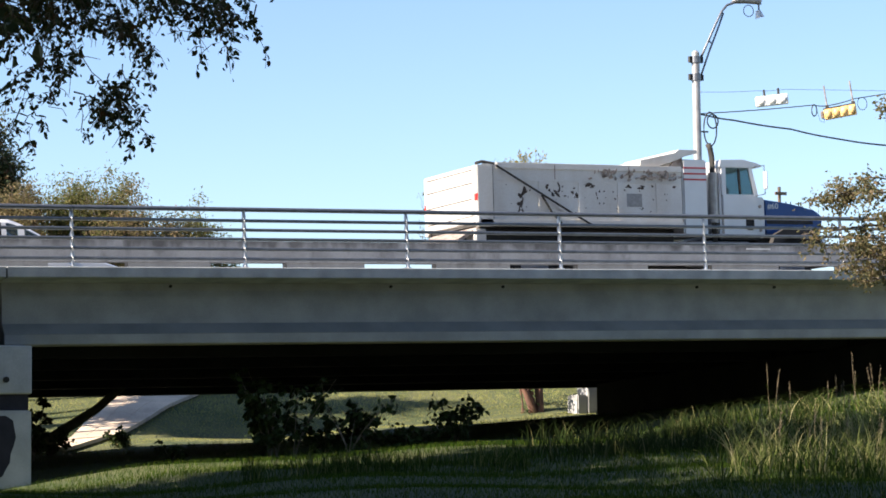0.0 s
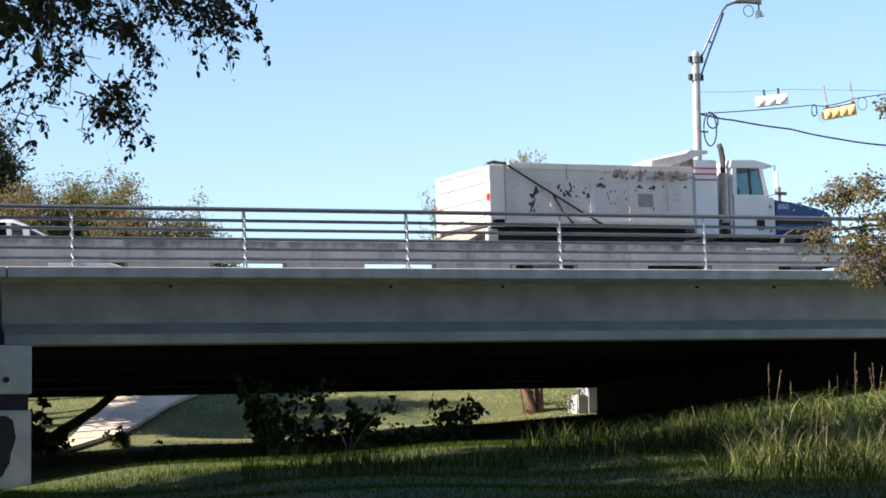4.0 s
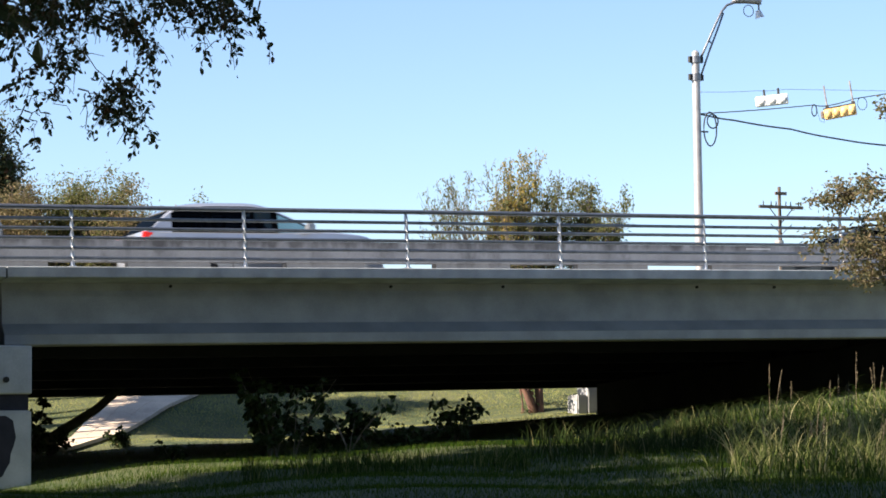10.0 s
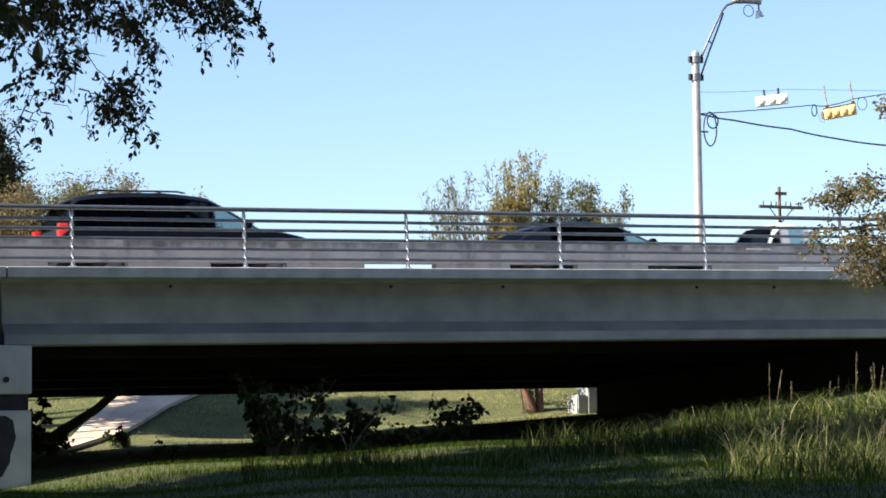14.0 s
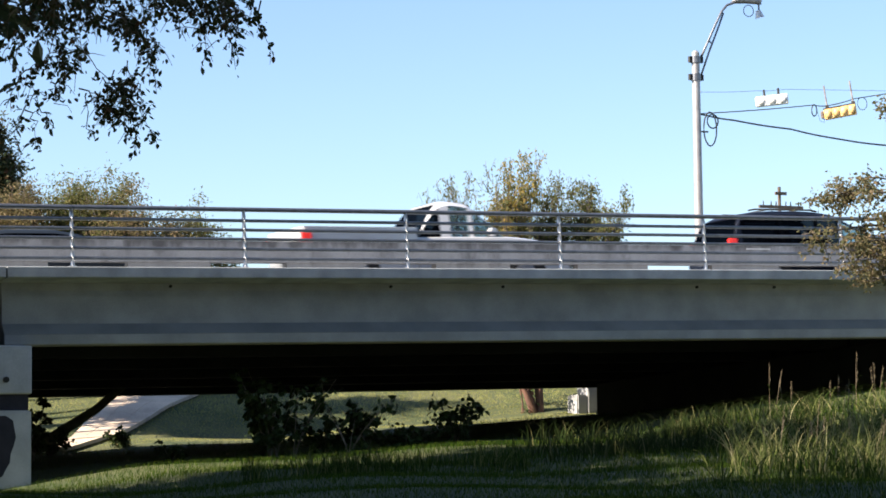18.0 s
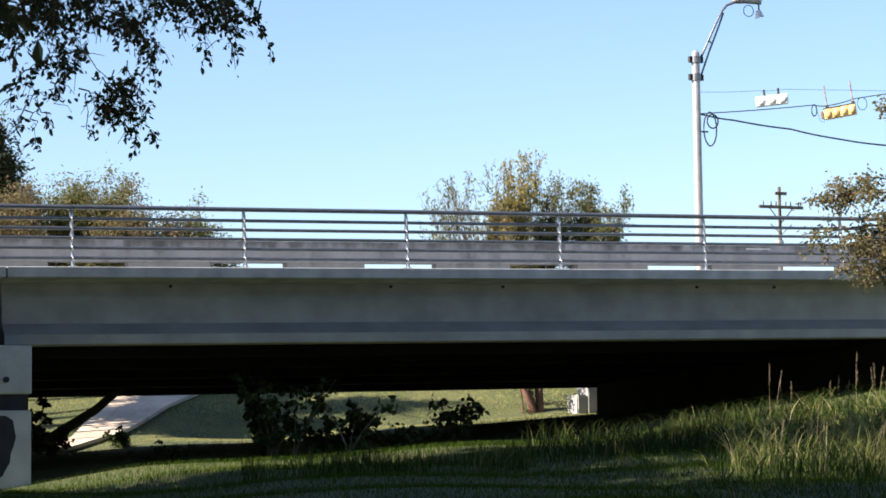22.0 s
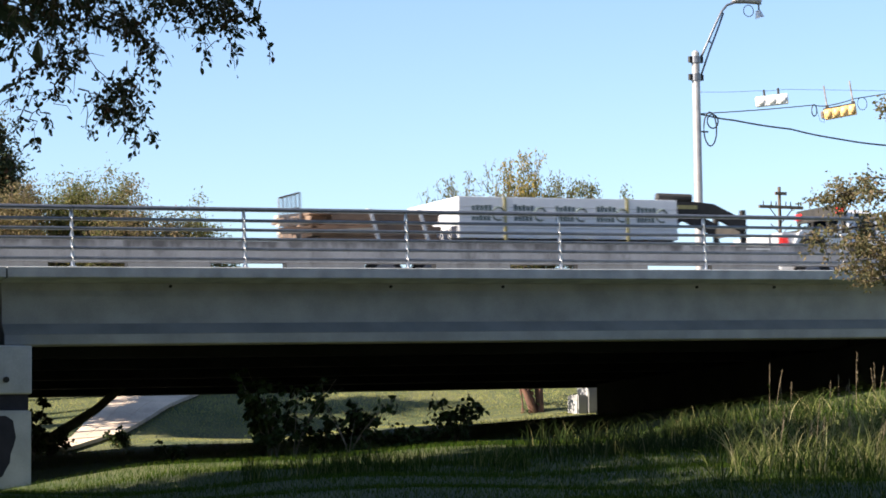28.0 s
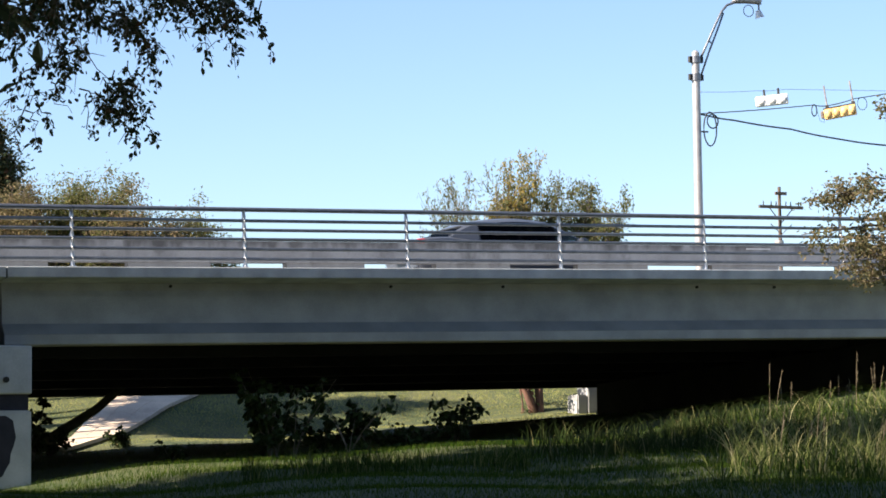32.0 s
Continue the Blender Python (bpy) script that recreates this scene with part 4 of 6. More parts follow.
    for s in (-1, 1):
        part("pillar", tube([(3.78, s * 0.92, 1.26), (3.20, s * 0.80, 1.83)], 0.04), WHITE, t)
        part("window_frame", tube([(2.66, s * 0.948, 1.28), (3.64, s * 0.938, 1.30), (3.19, s * 0.828, 1.78), (2.66, s * 0.828, 1.78), (2.66, s * 0.948, 1.28)], 0.03, 4), CHASSIS, t, "black window frame")
        part("pillar", tube([(2.62, s * 0.93, 1.22), (2.58, s * 0.80, 1.83)], 0.07), WHITE, t)
        bm = bmesh.new()
        bm.faces.new([bm.verts.new(p) for p in ((2.68, s * 0.945, 1.28), (3.62, s * 0.935, 1.30), (3.18, s * 0.825, 1.76), (2.66, s * 0.825, 1.76))])
        part("side_window", face_out(bm, Vector((3.0, 0, 1.2))), GLASS, t)
        part("mirror", box(3.5, 3.6, s * 1.12 - 0.08, s * 1.12 + 0.08, 1.24, 1.5, 0.02), CHASSIS, t)
        part("headlight", box(4.87, 5.03, s * 0.75 - 0.12, s * 0.75 + 0.12, 0.80, 0.98, 0.02), CLEAR_LENS, t)
    bm = bmesh.new()
    bm.faces.new([bm.verts.new(p) for p in ((3.76, -0.9, 1.27), (3.76, 0.9, 1.27), (3.20, 0.79, 1.82), (3.20, -0.79, 1.82))])
    part("windshield", face_out(bm, Vector((3.0, 0, 1.2))), GLASS, t)
    for y in (-0.42, 0.42):
        part("seat", box(2.72, 2.90, y - 0.3, y + 0.3, 0.8, 1.62, 0.05), SEAT, t)
    part("dashboard", box(3.45, 3.7, -0.85, 0.85, 1.2, 1.38, 0.03), SEAT, t)
    part("rear_bumper", box(-0.15, 0.0, -0.95, 0.95, 0.45, 0.62, 0.02), CHASSIS, t)
    return t


PANEL_WRAP = shade("white_wrapped_panels", (0.72, 0.73, 0.74), (0.62, 0.64, 0.66), 2, 0.6, bump=0.1)
PRINT = shade("grey_green_print", (0.06, 0.10, 0.10), (0.12, 0.15, 0.15), 12, 0.8, bump=0)
STRAP = shade("yellow_strap", (0.36, 0.32, 0.13), (0.30, 0.26, 0.11), 12, 0.8)
LUMBER = shade("raw_lumber", (0.24, 0.165, 0.115), (0.13, 0.09, 0.065), 3, 0.85, bump=0.3)
PALE_BOARD = shade("pale_planed_board", (0.55, 0.46, 0.36), (0.42, 0.34, 0.26), 5, 0.75, bump=0.15)


def trailer():
    t = thing("flatbed_trailer", "black gooseneck flatbed trailer with strapped load", "trailer", None, "traffic")
    part("deck", box(0.0, 9.0, -1.22, 1.22, 0.86, 0.98, 0.01), CHASSIS, t)
    for x in (4.1, 5.4, 6.7, 8.0):
        part("load_skid", box(x - 0.06, x + 0.06, -1.15, 1.15, 0.98, 1.088), LUMBER, t)
    for s in (-1, 1):
        part("side_beam", box(0.0, 9.0, s * 1.22 - 0.04, s * 1.22 + 0.04, 0.78, 1.0, 0.01), CHASSIS, t)
        part("neck", prism([(8.74, 0.85), (8.74, 1.98), (9.3, 1.97), (9.95, 1.92), (10.74, 1.58), (10.74, 1.36), (10.62, 1.36), (9.92, 1.66), (9.2, 1.60), (9.0, 1.35), (8.92, 0.85)], s * 0.55 - 0.06, s * 0.55 + 0.06), CHASSIS, t)
        for x in (2.2, 3.2):
            wheel(t, x, s * 1.0, 0.38, 0.3)
    for k in range(6):
        part("rear_stake", box(0.02 + k * 0.085, 0.045 + k * 0.085, -1.13, -1.09, 0.98, 1.82 + 0.024 * k), ALUMINIUM, t)
    part("stake_bar", tube([(0.03, -1.11, 1.82), (0.46, -1.11, 1.94)], 0.022), CHASSIS, t)
    part("stake_bar", tube([(0.03, -1.11, 1.60), (0.46, -1.11, 1.64)], 0.018), CHASSIS, t)
    for s in (-1, 1):
        part("hitch_post", box(10.64, 10.74, s * 0.55 - 0.05, s * 0.55 + 0.05, 1.0, 1.80), CHASSIS, t)
    part("hitch_beam", box(10.65, 10.73, -0.5, 0.5, 1.30, 1.5), CHASSIS, t)
    part("neck_sign", box(8.95, 9.55, -0.617, -0.612, 1.80, 1.88), STRAP, t, "worn yellow sign")
    part("rolled_tarp", rod((8.40, -0.95, 2.0), (9.2, -0.95, 1.99), 0.085, sides=14), CHASSIS, t, "rolled black tarp")
    return t


def panel_stack():
    t = thing("panel_stack", "stack of white wrapped panels strapped on the trailer", "building material", None, "traffic")
    for k in range(4):
        part("panel_pack", box(3.75, 8.72, -1.22, 1.22, 1.09 + k * 0.207, 1.09 + k * 0.207 + 0.203, 0.012), PANEL_WRAP, t)
    rng = random.Random(3)
    for k in range(5):
        x = 4.05 + k * 0.93
        for zz, ln in ((1.64, 0.46), (1.44, 0.42)):
            for q in range(5):
                part("print_mark", box(x + q * ln / 5, x + q * ln / 5 + ln / 7, -1.226, -1.219, zz, zz + rng.uniform(0.08, 0.13)), PRINT, t)
        ring = [(x + 0.58 + 0.13 * math.cos(a), -1.225, 1.58 + 0.13 * math.sin(a)) for a in np.linspace(0.4, 5.2, 12)]
        part("print_mark", tube(ring, 0.02, 4), PRINT, t)
    for x in (4.78, 7.55):
        part("strap", box(x - 0.03, x + 0.03, -1.235, 1.235, 1.005, 1.915), STRAP, t)
    return t


def lumber_stack():
    t = thing("lumber_stack", "bundle of raw tan boards strapped on the trailer", "lumber", None, "traffic")
    rng = random.Random(12)
    for k in range(6):
        for j in range(6):
            part("board", box(0.75 + rng.uniform(-0.12, 0.35), 3.30 + rng.uniform(-0.08, 0.12), -1.18 + j * 0.39, -0.82 + j * 0.39, 1.0 + k * 0.105, 1.0 + k * 0.105 + 0.098), LUMBER, t)
    for x in (2.0, 3.05):
        part("strap", prism([(x - 0.16, 1.64), (x - 0.09, 1.64), (x + 0.09, 1.0), (x + 0.02, 1.0)], -1.205, -1.196), PANEL_WRAP, t, "white load strap")
        part("strap", box(x - 0.16, x - 0.09, -1.2, 1.2, 1.636, 1.643), PANEL_WRAP, t)
    part("loose_board", prism([(-0.05, 1.12), (1.9, 1.22), (1.9, 1.26), (-0.05, 1.17)], -1.34, -1.21), PALE_BOARD, t, "pale loose board")
    for q in range(4):
        x0, z0 = 0.02 + 0.06 * q, 1.20 + 0.10 * q
        part("offcut", prism([(x0, z0), (x0 + 0.75 - 0.1 * q, z0 + 0.06), (x0 + 0.75 - 0.1 * q, z0 + 0.10), (x0, z0 + 0.05)], -1.18 + 0.2 * q, -1.0 + 0.2 * q), PALE_BOARD if q % 2 else LUMBER, t)
    return t


def bus():
    """Built facing -x, the front at x = 0."""
    t = thing("shuttle_bus", "white shuttle bus with an amber front cap", "bus", None, "traffic")
    part("body", prism([(1.15, 0.45), (7.05, 0.45), (7.1, 0.8), (7.1, 2.22), (6.95, 2.38), (3.0, 2.36), (1.3, 2.22), (1.15, 2.10)], -1.1, 1.1, 0.06), BUS_WHITE, t)
    part("front_cap", prism([(0.45, 0.6), (1.16, 0.5), (1.16, 2.16), (1.0, 2.20), (0.8, 2.17), (0.6, 2.05), (0.48, 1.85)], -1.06, 1.06, 0.08), AMBER, t, "amber front cap")
    part("windshield", prism([(0.43, 1.1), (0.46, 1.1), (0.48, 1.62), (0.45, 1.62)], -0.95, 0.95), DARK_GLASS, t)
    for s in (-1, 1):
        for k in range(5):
            part("side_window", box(2.3 + k * 0.95, 3.05 + k * 0.95, s * 1.105 - 0.008, s * 1.105 + 0.008, 1.30, 1.78, 0.004), BLACK, t)
        part("cap_lamp", box(0.72, 0.92, s * 1.06 - 0.01, s * 1.06 + 0.02, 1.82, 1.93, 0.005), RED_LENS, t)
        part("skirt", box(0.9, 6.9, s * 1.09 - 0.02, s * 1.09 + 0.02, 0.32, 0.46), CHASSIS, t)
        for x in (1.35, 5.6):
            part("wheel_arch", rod((x, s * 1.04, 0.42), (x, s * 1.108, 0.42), 0.52, sides=20), CHASSIS, t)
            wheel(t, x, s * 0.98, 0.42, 0.28)
    part("roof_hatch", box(2.2, 2.8, -0.4, 0.4, 2.30, 2.37, 0.02), BUS_WHITE, t)
    part("roof_hatch", box(5.2, 5.9, -0.4, 0.4, 2.32, 2.39, 0.02), BUS_WHITE, t)
    return t


truck = dump_truck()
van = service_truck()
flatbed, panels, lumber = trailer(), panel_stack(), lumber_stack()
tow_truck = pickup("pickup_truck", "white single-cab work pickup towing the gooseneck trailer", WHITE, 4.6, 1.86, 1.78, 1.2, True, 0.75)
rack = part("headache_rack", box(1.63, 1.69, -0.92, 0.92, 1.66, 1.95, 0.01), CHASSIS, tow_truck, "black headache rack behind the cab")
for y in (-0.87, -0.3, 0.3, 0.87):
    part("rack_post", box(1.63, 1.69, y - 0.03, y + 0.03, 1.2, 1.66), CHASSIS, rack)
for z in (1.35, 1.5):
    part("rack_bar", box(1.64, 1.68, -0.85, 0.85, z - 0.025, z + 0.025), CHASSIS, rack)
for y in (-0.80, 0.80):
    part("rack_light", box(1.595, 1.628, y - 0.12, y + 0.12, 1.74, 1.88, 0.01), RED_LENS, rack, "red rack light")
part("tool_box", box(1.12, 1.56, -0.9, 0.9, 1.05, 1.46, 0.02), CHASSIS, tow_truck, "black tool box across the bed")
for s in (-1, 1):
    part("fender", prism([(0.25, 1.0), (0.4, 1.3), (0.6, 1.42), (0.95, 1.42), (1.15, 1.25), (1.2, 1.0)], s * 1.02 - 0.04, s * 1.02 + 0.04, 0.01), WHITE, tow_truck)
    part("fender_gap", prism([(0.33, 0.95), (0.45, 1.18), (0.62, 1.27), (0.9, 1.27), (1.05, 1.15), (1.1, 0.95)], s * 1.063 - 0.003, s * 1.063 + 0.003), CHASSIS, tow_truck)
shuttle = bus()


# ---------------------------------------------------------------- plants
def skeleton(rng, start, way, length, radius, levels, kids=(4, 6), spread=0.7, droop=0.0, bend=0.25, shrink=0.62, up=0.0, first=0.3):
    """Limbs as lists of (point, radius); the last ones carry leaves."""
    limbs, tips = [], []

    def grow(p, d, ln, r, lv):
        steps = 5 if lv > 0 else 4
        pts, q, v = [(p.copy(), r)], p.copy(), d.normalized()
        for s in range(1, steps + 1):
            v = (v + Vector((rng.gauss(0, bend), rng.gauss(0, bend), rng.gauss(0, bend) + up - droop * (s / steps))) * 0.6).normalized()
            q = q + v * (ln / steps)
            pts.append((q.copy(), r * (1 - 0.72 * s / steps)))
        limbs.append((pts, lv))
        if lv == 0:
            tips.append(pts)
            return
        n = rng.randint(*kids)
        for i in range(n):
            f = first + (1 - first) * (i + rng.random()) / n
            k = min(int(f * steps), steps - 1)
            a, b = pts[k], pts[k + 1]
            base = a[0].lerp(b[0], f * steps - k)
            side = Vector((rng.gauss(0, 1), rng.gauss(0, 1), rng.gauss(0, 0.6)))
            dd = ((b[0] - a[0]).normalized() * (1 - spread) + side.normalized() * spread)
            grow(base, dd, ln * shrink * rng.uniform(0.75, 1.2) * (1.15 - 0.4 * f), a[1] * 0.55, lv - 1)

    grow(Vector(start), Vector(way), length, radius, levels)
    return limbs, tips


def limb_mesh(name, limbs, min_r=0.0, sides=5):
    vs, fs = [], []
    for pts, lv in limbs:
        n0 = len(vs)
        sd = sides if lv > 1 else 4 if lv == 1 else 3
        for i, (p, r) in enumerate(pts):
            d = (pts[min(i + 1, len(pts) - 1)][0] - pts[max(i - 1, 0)][0])
            q = d.to_track_quat("Z", "Y")
            for k in range(sd):
                vs.append(p + q @ Vector((max(r, min_r) * math.cos(k * math.tau / sd), max(r, min_r) * math.sin(k * math.tau / sd), 0)))
        for i in range(len(pts) - 1):
            for k in range(sd):
                a, b = n0 + i * sd + k, n0 + i * sd + (k + 1) % sd
                fs.append((a, b, b + sd, a + sd))
        fs.append(tuple(n0 + (len(pts) - 1) * sd + k for k in range(sd)))
    return raw(name, [tuple(v) for v in vs], fs)


def leaf_cloud(name, seed, anchors, size, hang=0.3, fold=0.25, slim=0.42, oval=False):
    """Leaves, each a folded kite with its tip turned out or down, at the anchors (n, 3)."""
    g = np.random.default_rng(seed)
    n = len(anchors)
    d = g.normal(0, 1, (n, 3))
    d[:, 2] = d[:, 2] * (1 - hang) - hang * 1.6
    d /= np.linalg.norm(d, axis=1)[:, None]
    s = np.cross(d, g.normal(0, 1, (n, 3)))
    s /= np.linalg.norm(s, axis=1)[:, None] + 1e-9
    u = np.cross(d, s)
    L = size * g.uniform(0.65, 1.3, n)[:, None]
    W = L * slim
    base = anchors
    tip = base + d * L
    mid = base + d * L * 0.45
    if oval:
        lo, hi = base + d * L * 0.3, base + d * L * 0.72
        v = np.stack([base, lo + s * W * 0.46 + u * W * fold, hi + s * W * 0.40 + u * W * fold, tip, hi - s * W * 0.40 + u * W * fold, lo - s * W * 0.46 + u * W * fold], 1).reshape(-1, 3)
        i = np.arange(n)[:, None] * 6
        return raw(name, v, np.concatenate([i + [0, 1, 2, 3], i + [0, 3, 4, 5]], 1).reshape(-1, 4))
    a = mid + s * W * 0.5 + u * W * fold
    b = mid - s * W * 0.5 + u * W * fold
    v = np.stack([base, a, tip, b], 1).reshape(-1, 3)
    i = np.arange(n)[:, None] * 4
    f = np.concatenate([i + [0, 1, 2], i + [0, 2, 3]], 1).reshape(-1, 3)
    return raw(name, v, f)


def anchors_on(rng, tips, per, jitter, from_=0.15):
    out = []
    for pts in tips:
        for _ in range(per):
            f = rng.uniform(from_, 1) * (len(pts) - 1)
            k = min(int(f), len(pts) - 2)
            p = pts[k][0].lerp(pts[k + 1][0], f - k)
            out.append((p.x + rng.gauss(0, jitter), p.y + rng.gauss(0, jitter), p.z + rng.gauss(0, jitter)))
    return np.array(out)


def tree(name, label, at, height, R, seed, leaf, size, levels=3, kids=(5, 7), per=14, jitter=0.12, spread=0.62, stems=1, lean=0.25, radius=None,
         bark=BARK, up=0.05, shrink=0.62, first=0.3, hang=0.3, droop=0.0, sink=0.25, twig=0.006, slim=0.42):
    """A tree of that height whose crown reaches about R metres out from its foot."""
    rng = random.Random(seed)
    t = thing(name, label, "tree", pose(at[0], at[1], ground_at(*at)))
    limbs, tips = [], []
    for s in range(stems):
        a = s * math.tau / max(stems, 1) + rng.random()
        w = (lean * math.cos(a) * rng.uniform(0.5, 1.2), lean * math.sin(a) * rng.uniform(0.5, 1.2), 1)
        l, tp = skeleton(rng, (0.12 * math.cos(a) * (stems > 1), 0.12 * math.sin(a) * (stems > 1), 0), w, height * 0.6 * rng.uniform(0.85, 1.1), radius or height * 0.02, levels, kids, spread,
                         droop=droop, up=up, shrink=shrink, first=first)
        limbs += l
        tips += tp
    ends = np.array([p[-1][0] for p in tips])
    kz = height / np.percentile(ends[:, 2], 98.5)
    kr = R / np.percentile(np.hypot(ends[:, 0], ends[:, 1]), 92)
    for pts, lv in limbs:
        for p, r in pts:
            p.x, p.y, p.z = p.x * kr, p.y * kr, p.z * kz - sink
    part("trunk", limb_mesh("trunk", limbs, twig), bark, t, smooth=True)
    c = part("crown", leaf_cloud("crown", seed, anchors_on(rng, tips, per, jitter), size, hang, slim=slim), leaf, t)
    c["kind"] = "stuff"
    return t


# trees beyond the bridge
BRUSHY = "olive and brown brushy autumn tree behind the bridge"
tree("tree", BRUSHY, (16.6, 66.0), 4.65, 1.7, 11, LEAF_TAN, 0.10, 3, (6, 8), 42, 0.15, 0.72, 4, 0.5, first=0.12)
tree("tree", BRUSHY, (18.4, 66.5), 4.75, 1.8, 12, LEAF_BRUSH, 0.10, 3, (6, 8), 42, 0.15, 0.72, 4, 0.5, first=0.12)
tree("tree", BRUSHY, (20.2, 66.0), 4.45, 1.8, 17, LEAF_TAN, 0.10, 3, (6, 8), 40, 0.15, 0.72, 4, 0.5, first=0.12)
tree("tree", "low olive bush with sparse twigs behind the bridge", (21.9, 65.5), 4.1, 1.5, 13, LEAF_BRUSH, 0.09, 3, (5, 7), 26, 0.14, 0.72, 4, 0.5, first=0.12)
tree("tree", "tall dark green tree behind the brushy trees", (18.0, 72.0), 5.6, 1.1, 14, LEAF_DARK, 0.15, 3, (6, 8), 20, 0.2, 0.65, 3, 0.4)
tree("tree", "golden autumn tree with upright leafy twigs", (32.6, 66.0), 5.6, 1.3, 15, LEAF_GOLD, 0.13, 3, (5, 6), 14, 0.08, 0.45, 4, 0.34, first=0.15, up=0.2, hang=0.7, slim=0.34)
tree("tree", "thin feathery olive tree with bare outer twigs", (31.9, 66.2), 5.1, 2.0, 19, LEAF_BRUSH, 0.12, 3, (4, 5), 7, 0.05, 0.4, 4, 0.6, first=0.2, up=0.2, hang=0.7, slim=0.32)
tree("tree", "olive autumn tree beside the golden one", (33.6, 66.4), 4.9, 1.4, 24, LEAF_BRUSH, 0.12, 3, (5, 6), 12, 0.08, 0.5, 4, 0.36, first=0.15, up=0.16, hang=0.6, slim=0.36)
tree("tree", "small bushy olive autumn tree", (35.5, 66.0), 4.7, 1.3, 16, LEAF_BRUSH, 0.12, 3, (5, 6), 15, 0.08, 0.5, 5, 0.36, first=0.1, up=0.16, hang=0.6, slim=0.36)
# trees added out of view to lay shadow bands on the far bank
for q, (at, tall) in enumerate((((11.6, 57.4), 8.3), ((12.4, 59.3), 8.5), ((13.2, 61.1), 8.5))):
    tree("tree", "unseen dense olive shade tree on the far bank", at, tall, 1.3, 47 + q, LEAF_BRUSH, 0.24, 3, (6, 8), 40, 0.22, 0.3, 2, 0.2, first=0.93, up=0.12)
tree("tree", "unseen tall slim olive shade tree on the far bank", (10.2, 58.6), 12.6, 1.3, 27, LEAF_BRUSH, 0.22, 3, (5, 7), 22, 0.25, 0.6, 1, 0.05, first=0.86)
tree("tree", "red-barked multi-stemmed tree at the foot of the far bank", (28.85, 57.2), 3.7, 1.3, 18, LEAF_SHRUB, 0.12, 2, (5, 7), 22, 0.15, 0.6, 4, 0.08, radius=0.13, bark=RED_BARK, first=0.5)

# near-bank trees added, mostly unseen, to shade the ground before the bridge
SHADE_TREE = "dark leafy tree added for shade on the near creek bank"
tree("tree", SHADE_TREE, (4.2, 32.8), 10.0, 3.1, 34, LEAF_DARK, 0.26, 3, (6, 8), 44, 0.3, 0.62, 1, 0.1, first=0.2)
tree("tree", SHADE_TREE, (3.4, 27.4), 7.0, 2.6, 35, LEAF_DARK, 0.24, 3, (6, 8), 40, 0.3, 0.62, 1, 0.1, first=0.2)
wood = tree("tree", SHADE_TREE, (0.5, 30.8), 16.0, 5.0, 31, LEAF_DARK, 0.36, 3, (6, 8), 30, 0.4, 0.62, 1, 0.15, first=0.2)
# unseen copies, some behind the camera, added to block sun and sky light
for x, y, a, k in ((-4.5, 24.5, 40, 1.1), (-8.0, 29.6, 110, 1.15), (-11.0, 26.0, 200, 1.3), (-3.0, 18.5, 290, 1.1), (-17.0, 29.0, 20, 1.15), (-9.0, 15.0, 77, 1.2), (-18.0, 22.0, 150, 1.3),
                   (-4.0, -9.0, 10, 1.9), (4.0, -13.0, 70, 2.0), (12.0, -11.0, 130, 1.6), (20.0, -8.0, 190, 1.2), (28.0, -2.0, 250, 1.0), (-12.0, -2.0, 33, 1.9), (-9.0, 6.0, 99, 1.7),
                   (38.0, -12.0, 180, 1.2)):
    o = copy_thing(wood, pose(x, y, ground_at(x, y), 0, 0, a))
    o.scale = (k, k, k)
# unseen high crown added to dim the girder's left end and the bank
tree("tree", "unseen tall shade tree with a high crown beside the bridge", (5.4, 33.0), 15.5, 3.9, 44, LEAF_DARK, 0.42, 3, (6, 8), 46, 0.4, 0.6, 1, 0.08, first=0.78)
# canopy trees added out of view to keep sky and sun off the foreground
canopy = tree("tree", "unseen tall shade tree with a high dark canopy", (-1.0, 20.5), 15.0, 6.5, 41, LEAF_DARK, 0.46, 3, (6, 8), 30, 0.5, 0.6, 1, 0.1, first=0.66)
for x, y, a in ((3.2, 23.5, 95), (-10.0, 22.0, 15), (-2.0, 9.0, 120), (3.6, 20.0, 200), (1.8, 17.5, 300), (0.0, 14.0, 160)):
    copy_thing(canopy, pose(x, y, ground_at(x, y), 0, 0, a))
copy_thing(canopy, pose(-10.0, 30.5, ground_at(-10.0, 30.5), 0, 0, 310)).scale = (1.2, 1.2, 1.2)


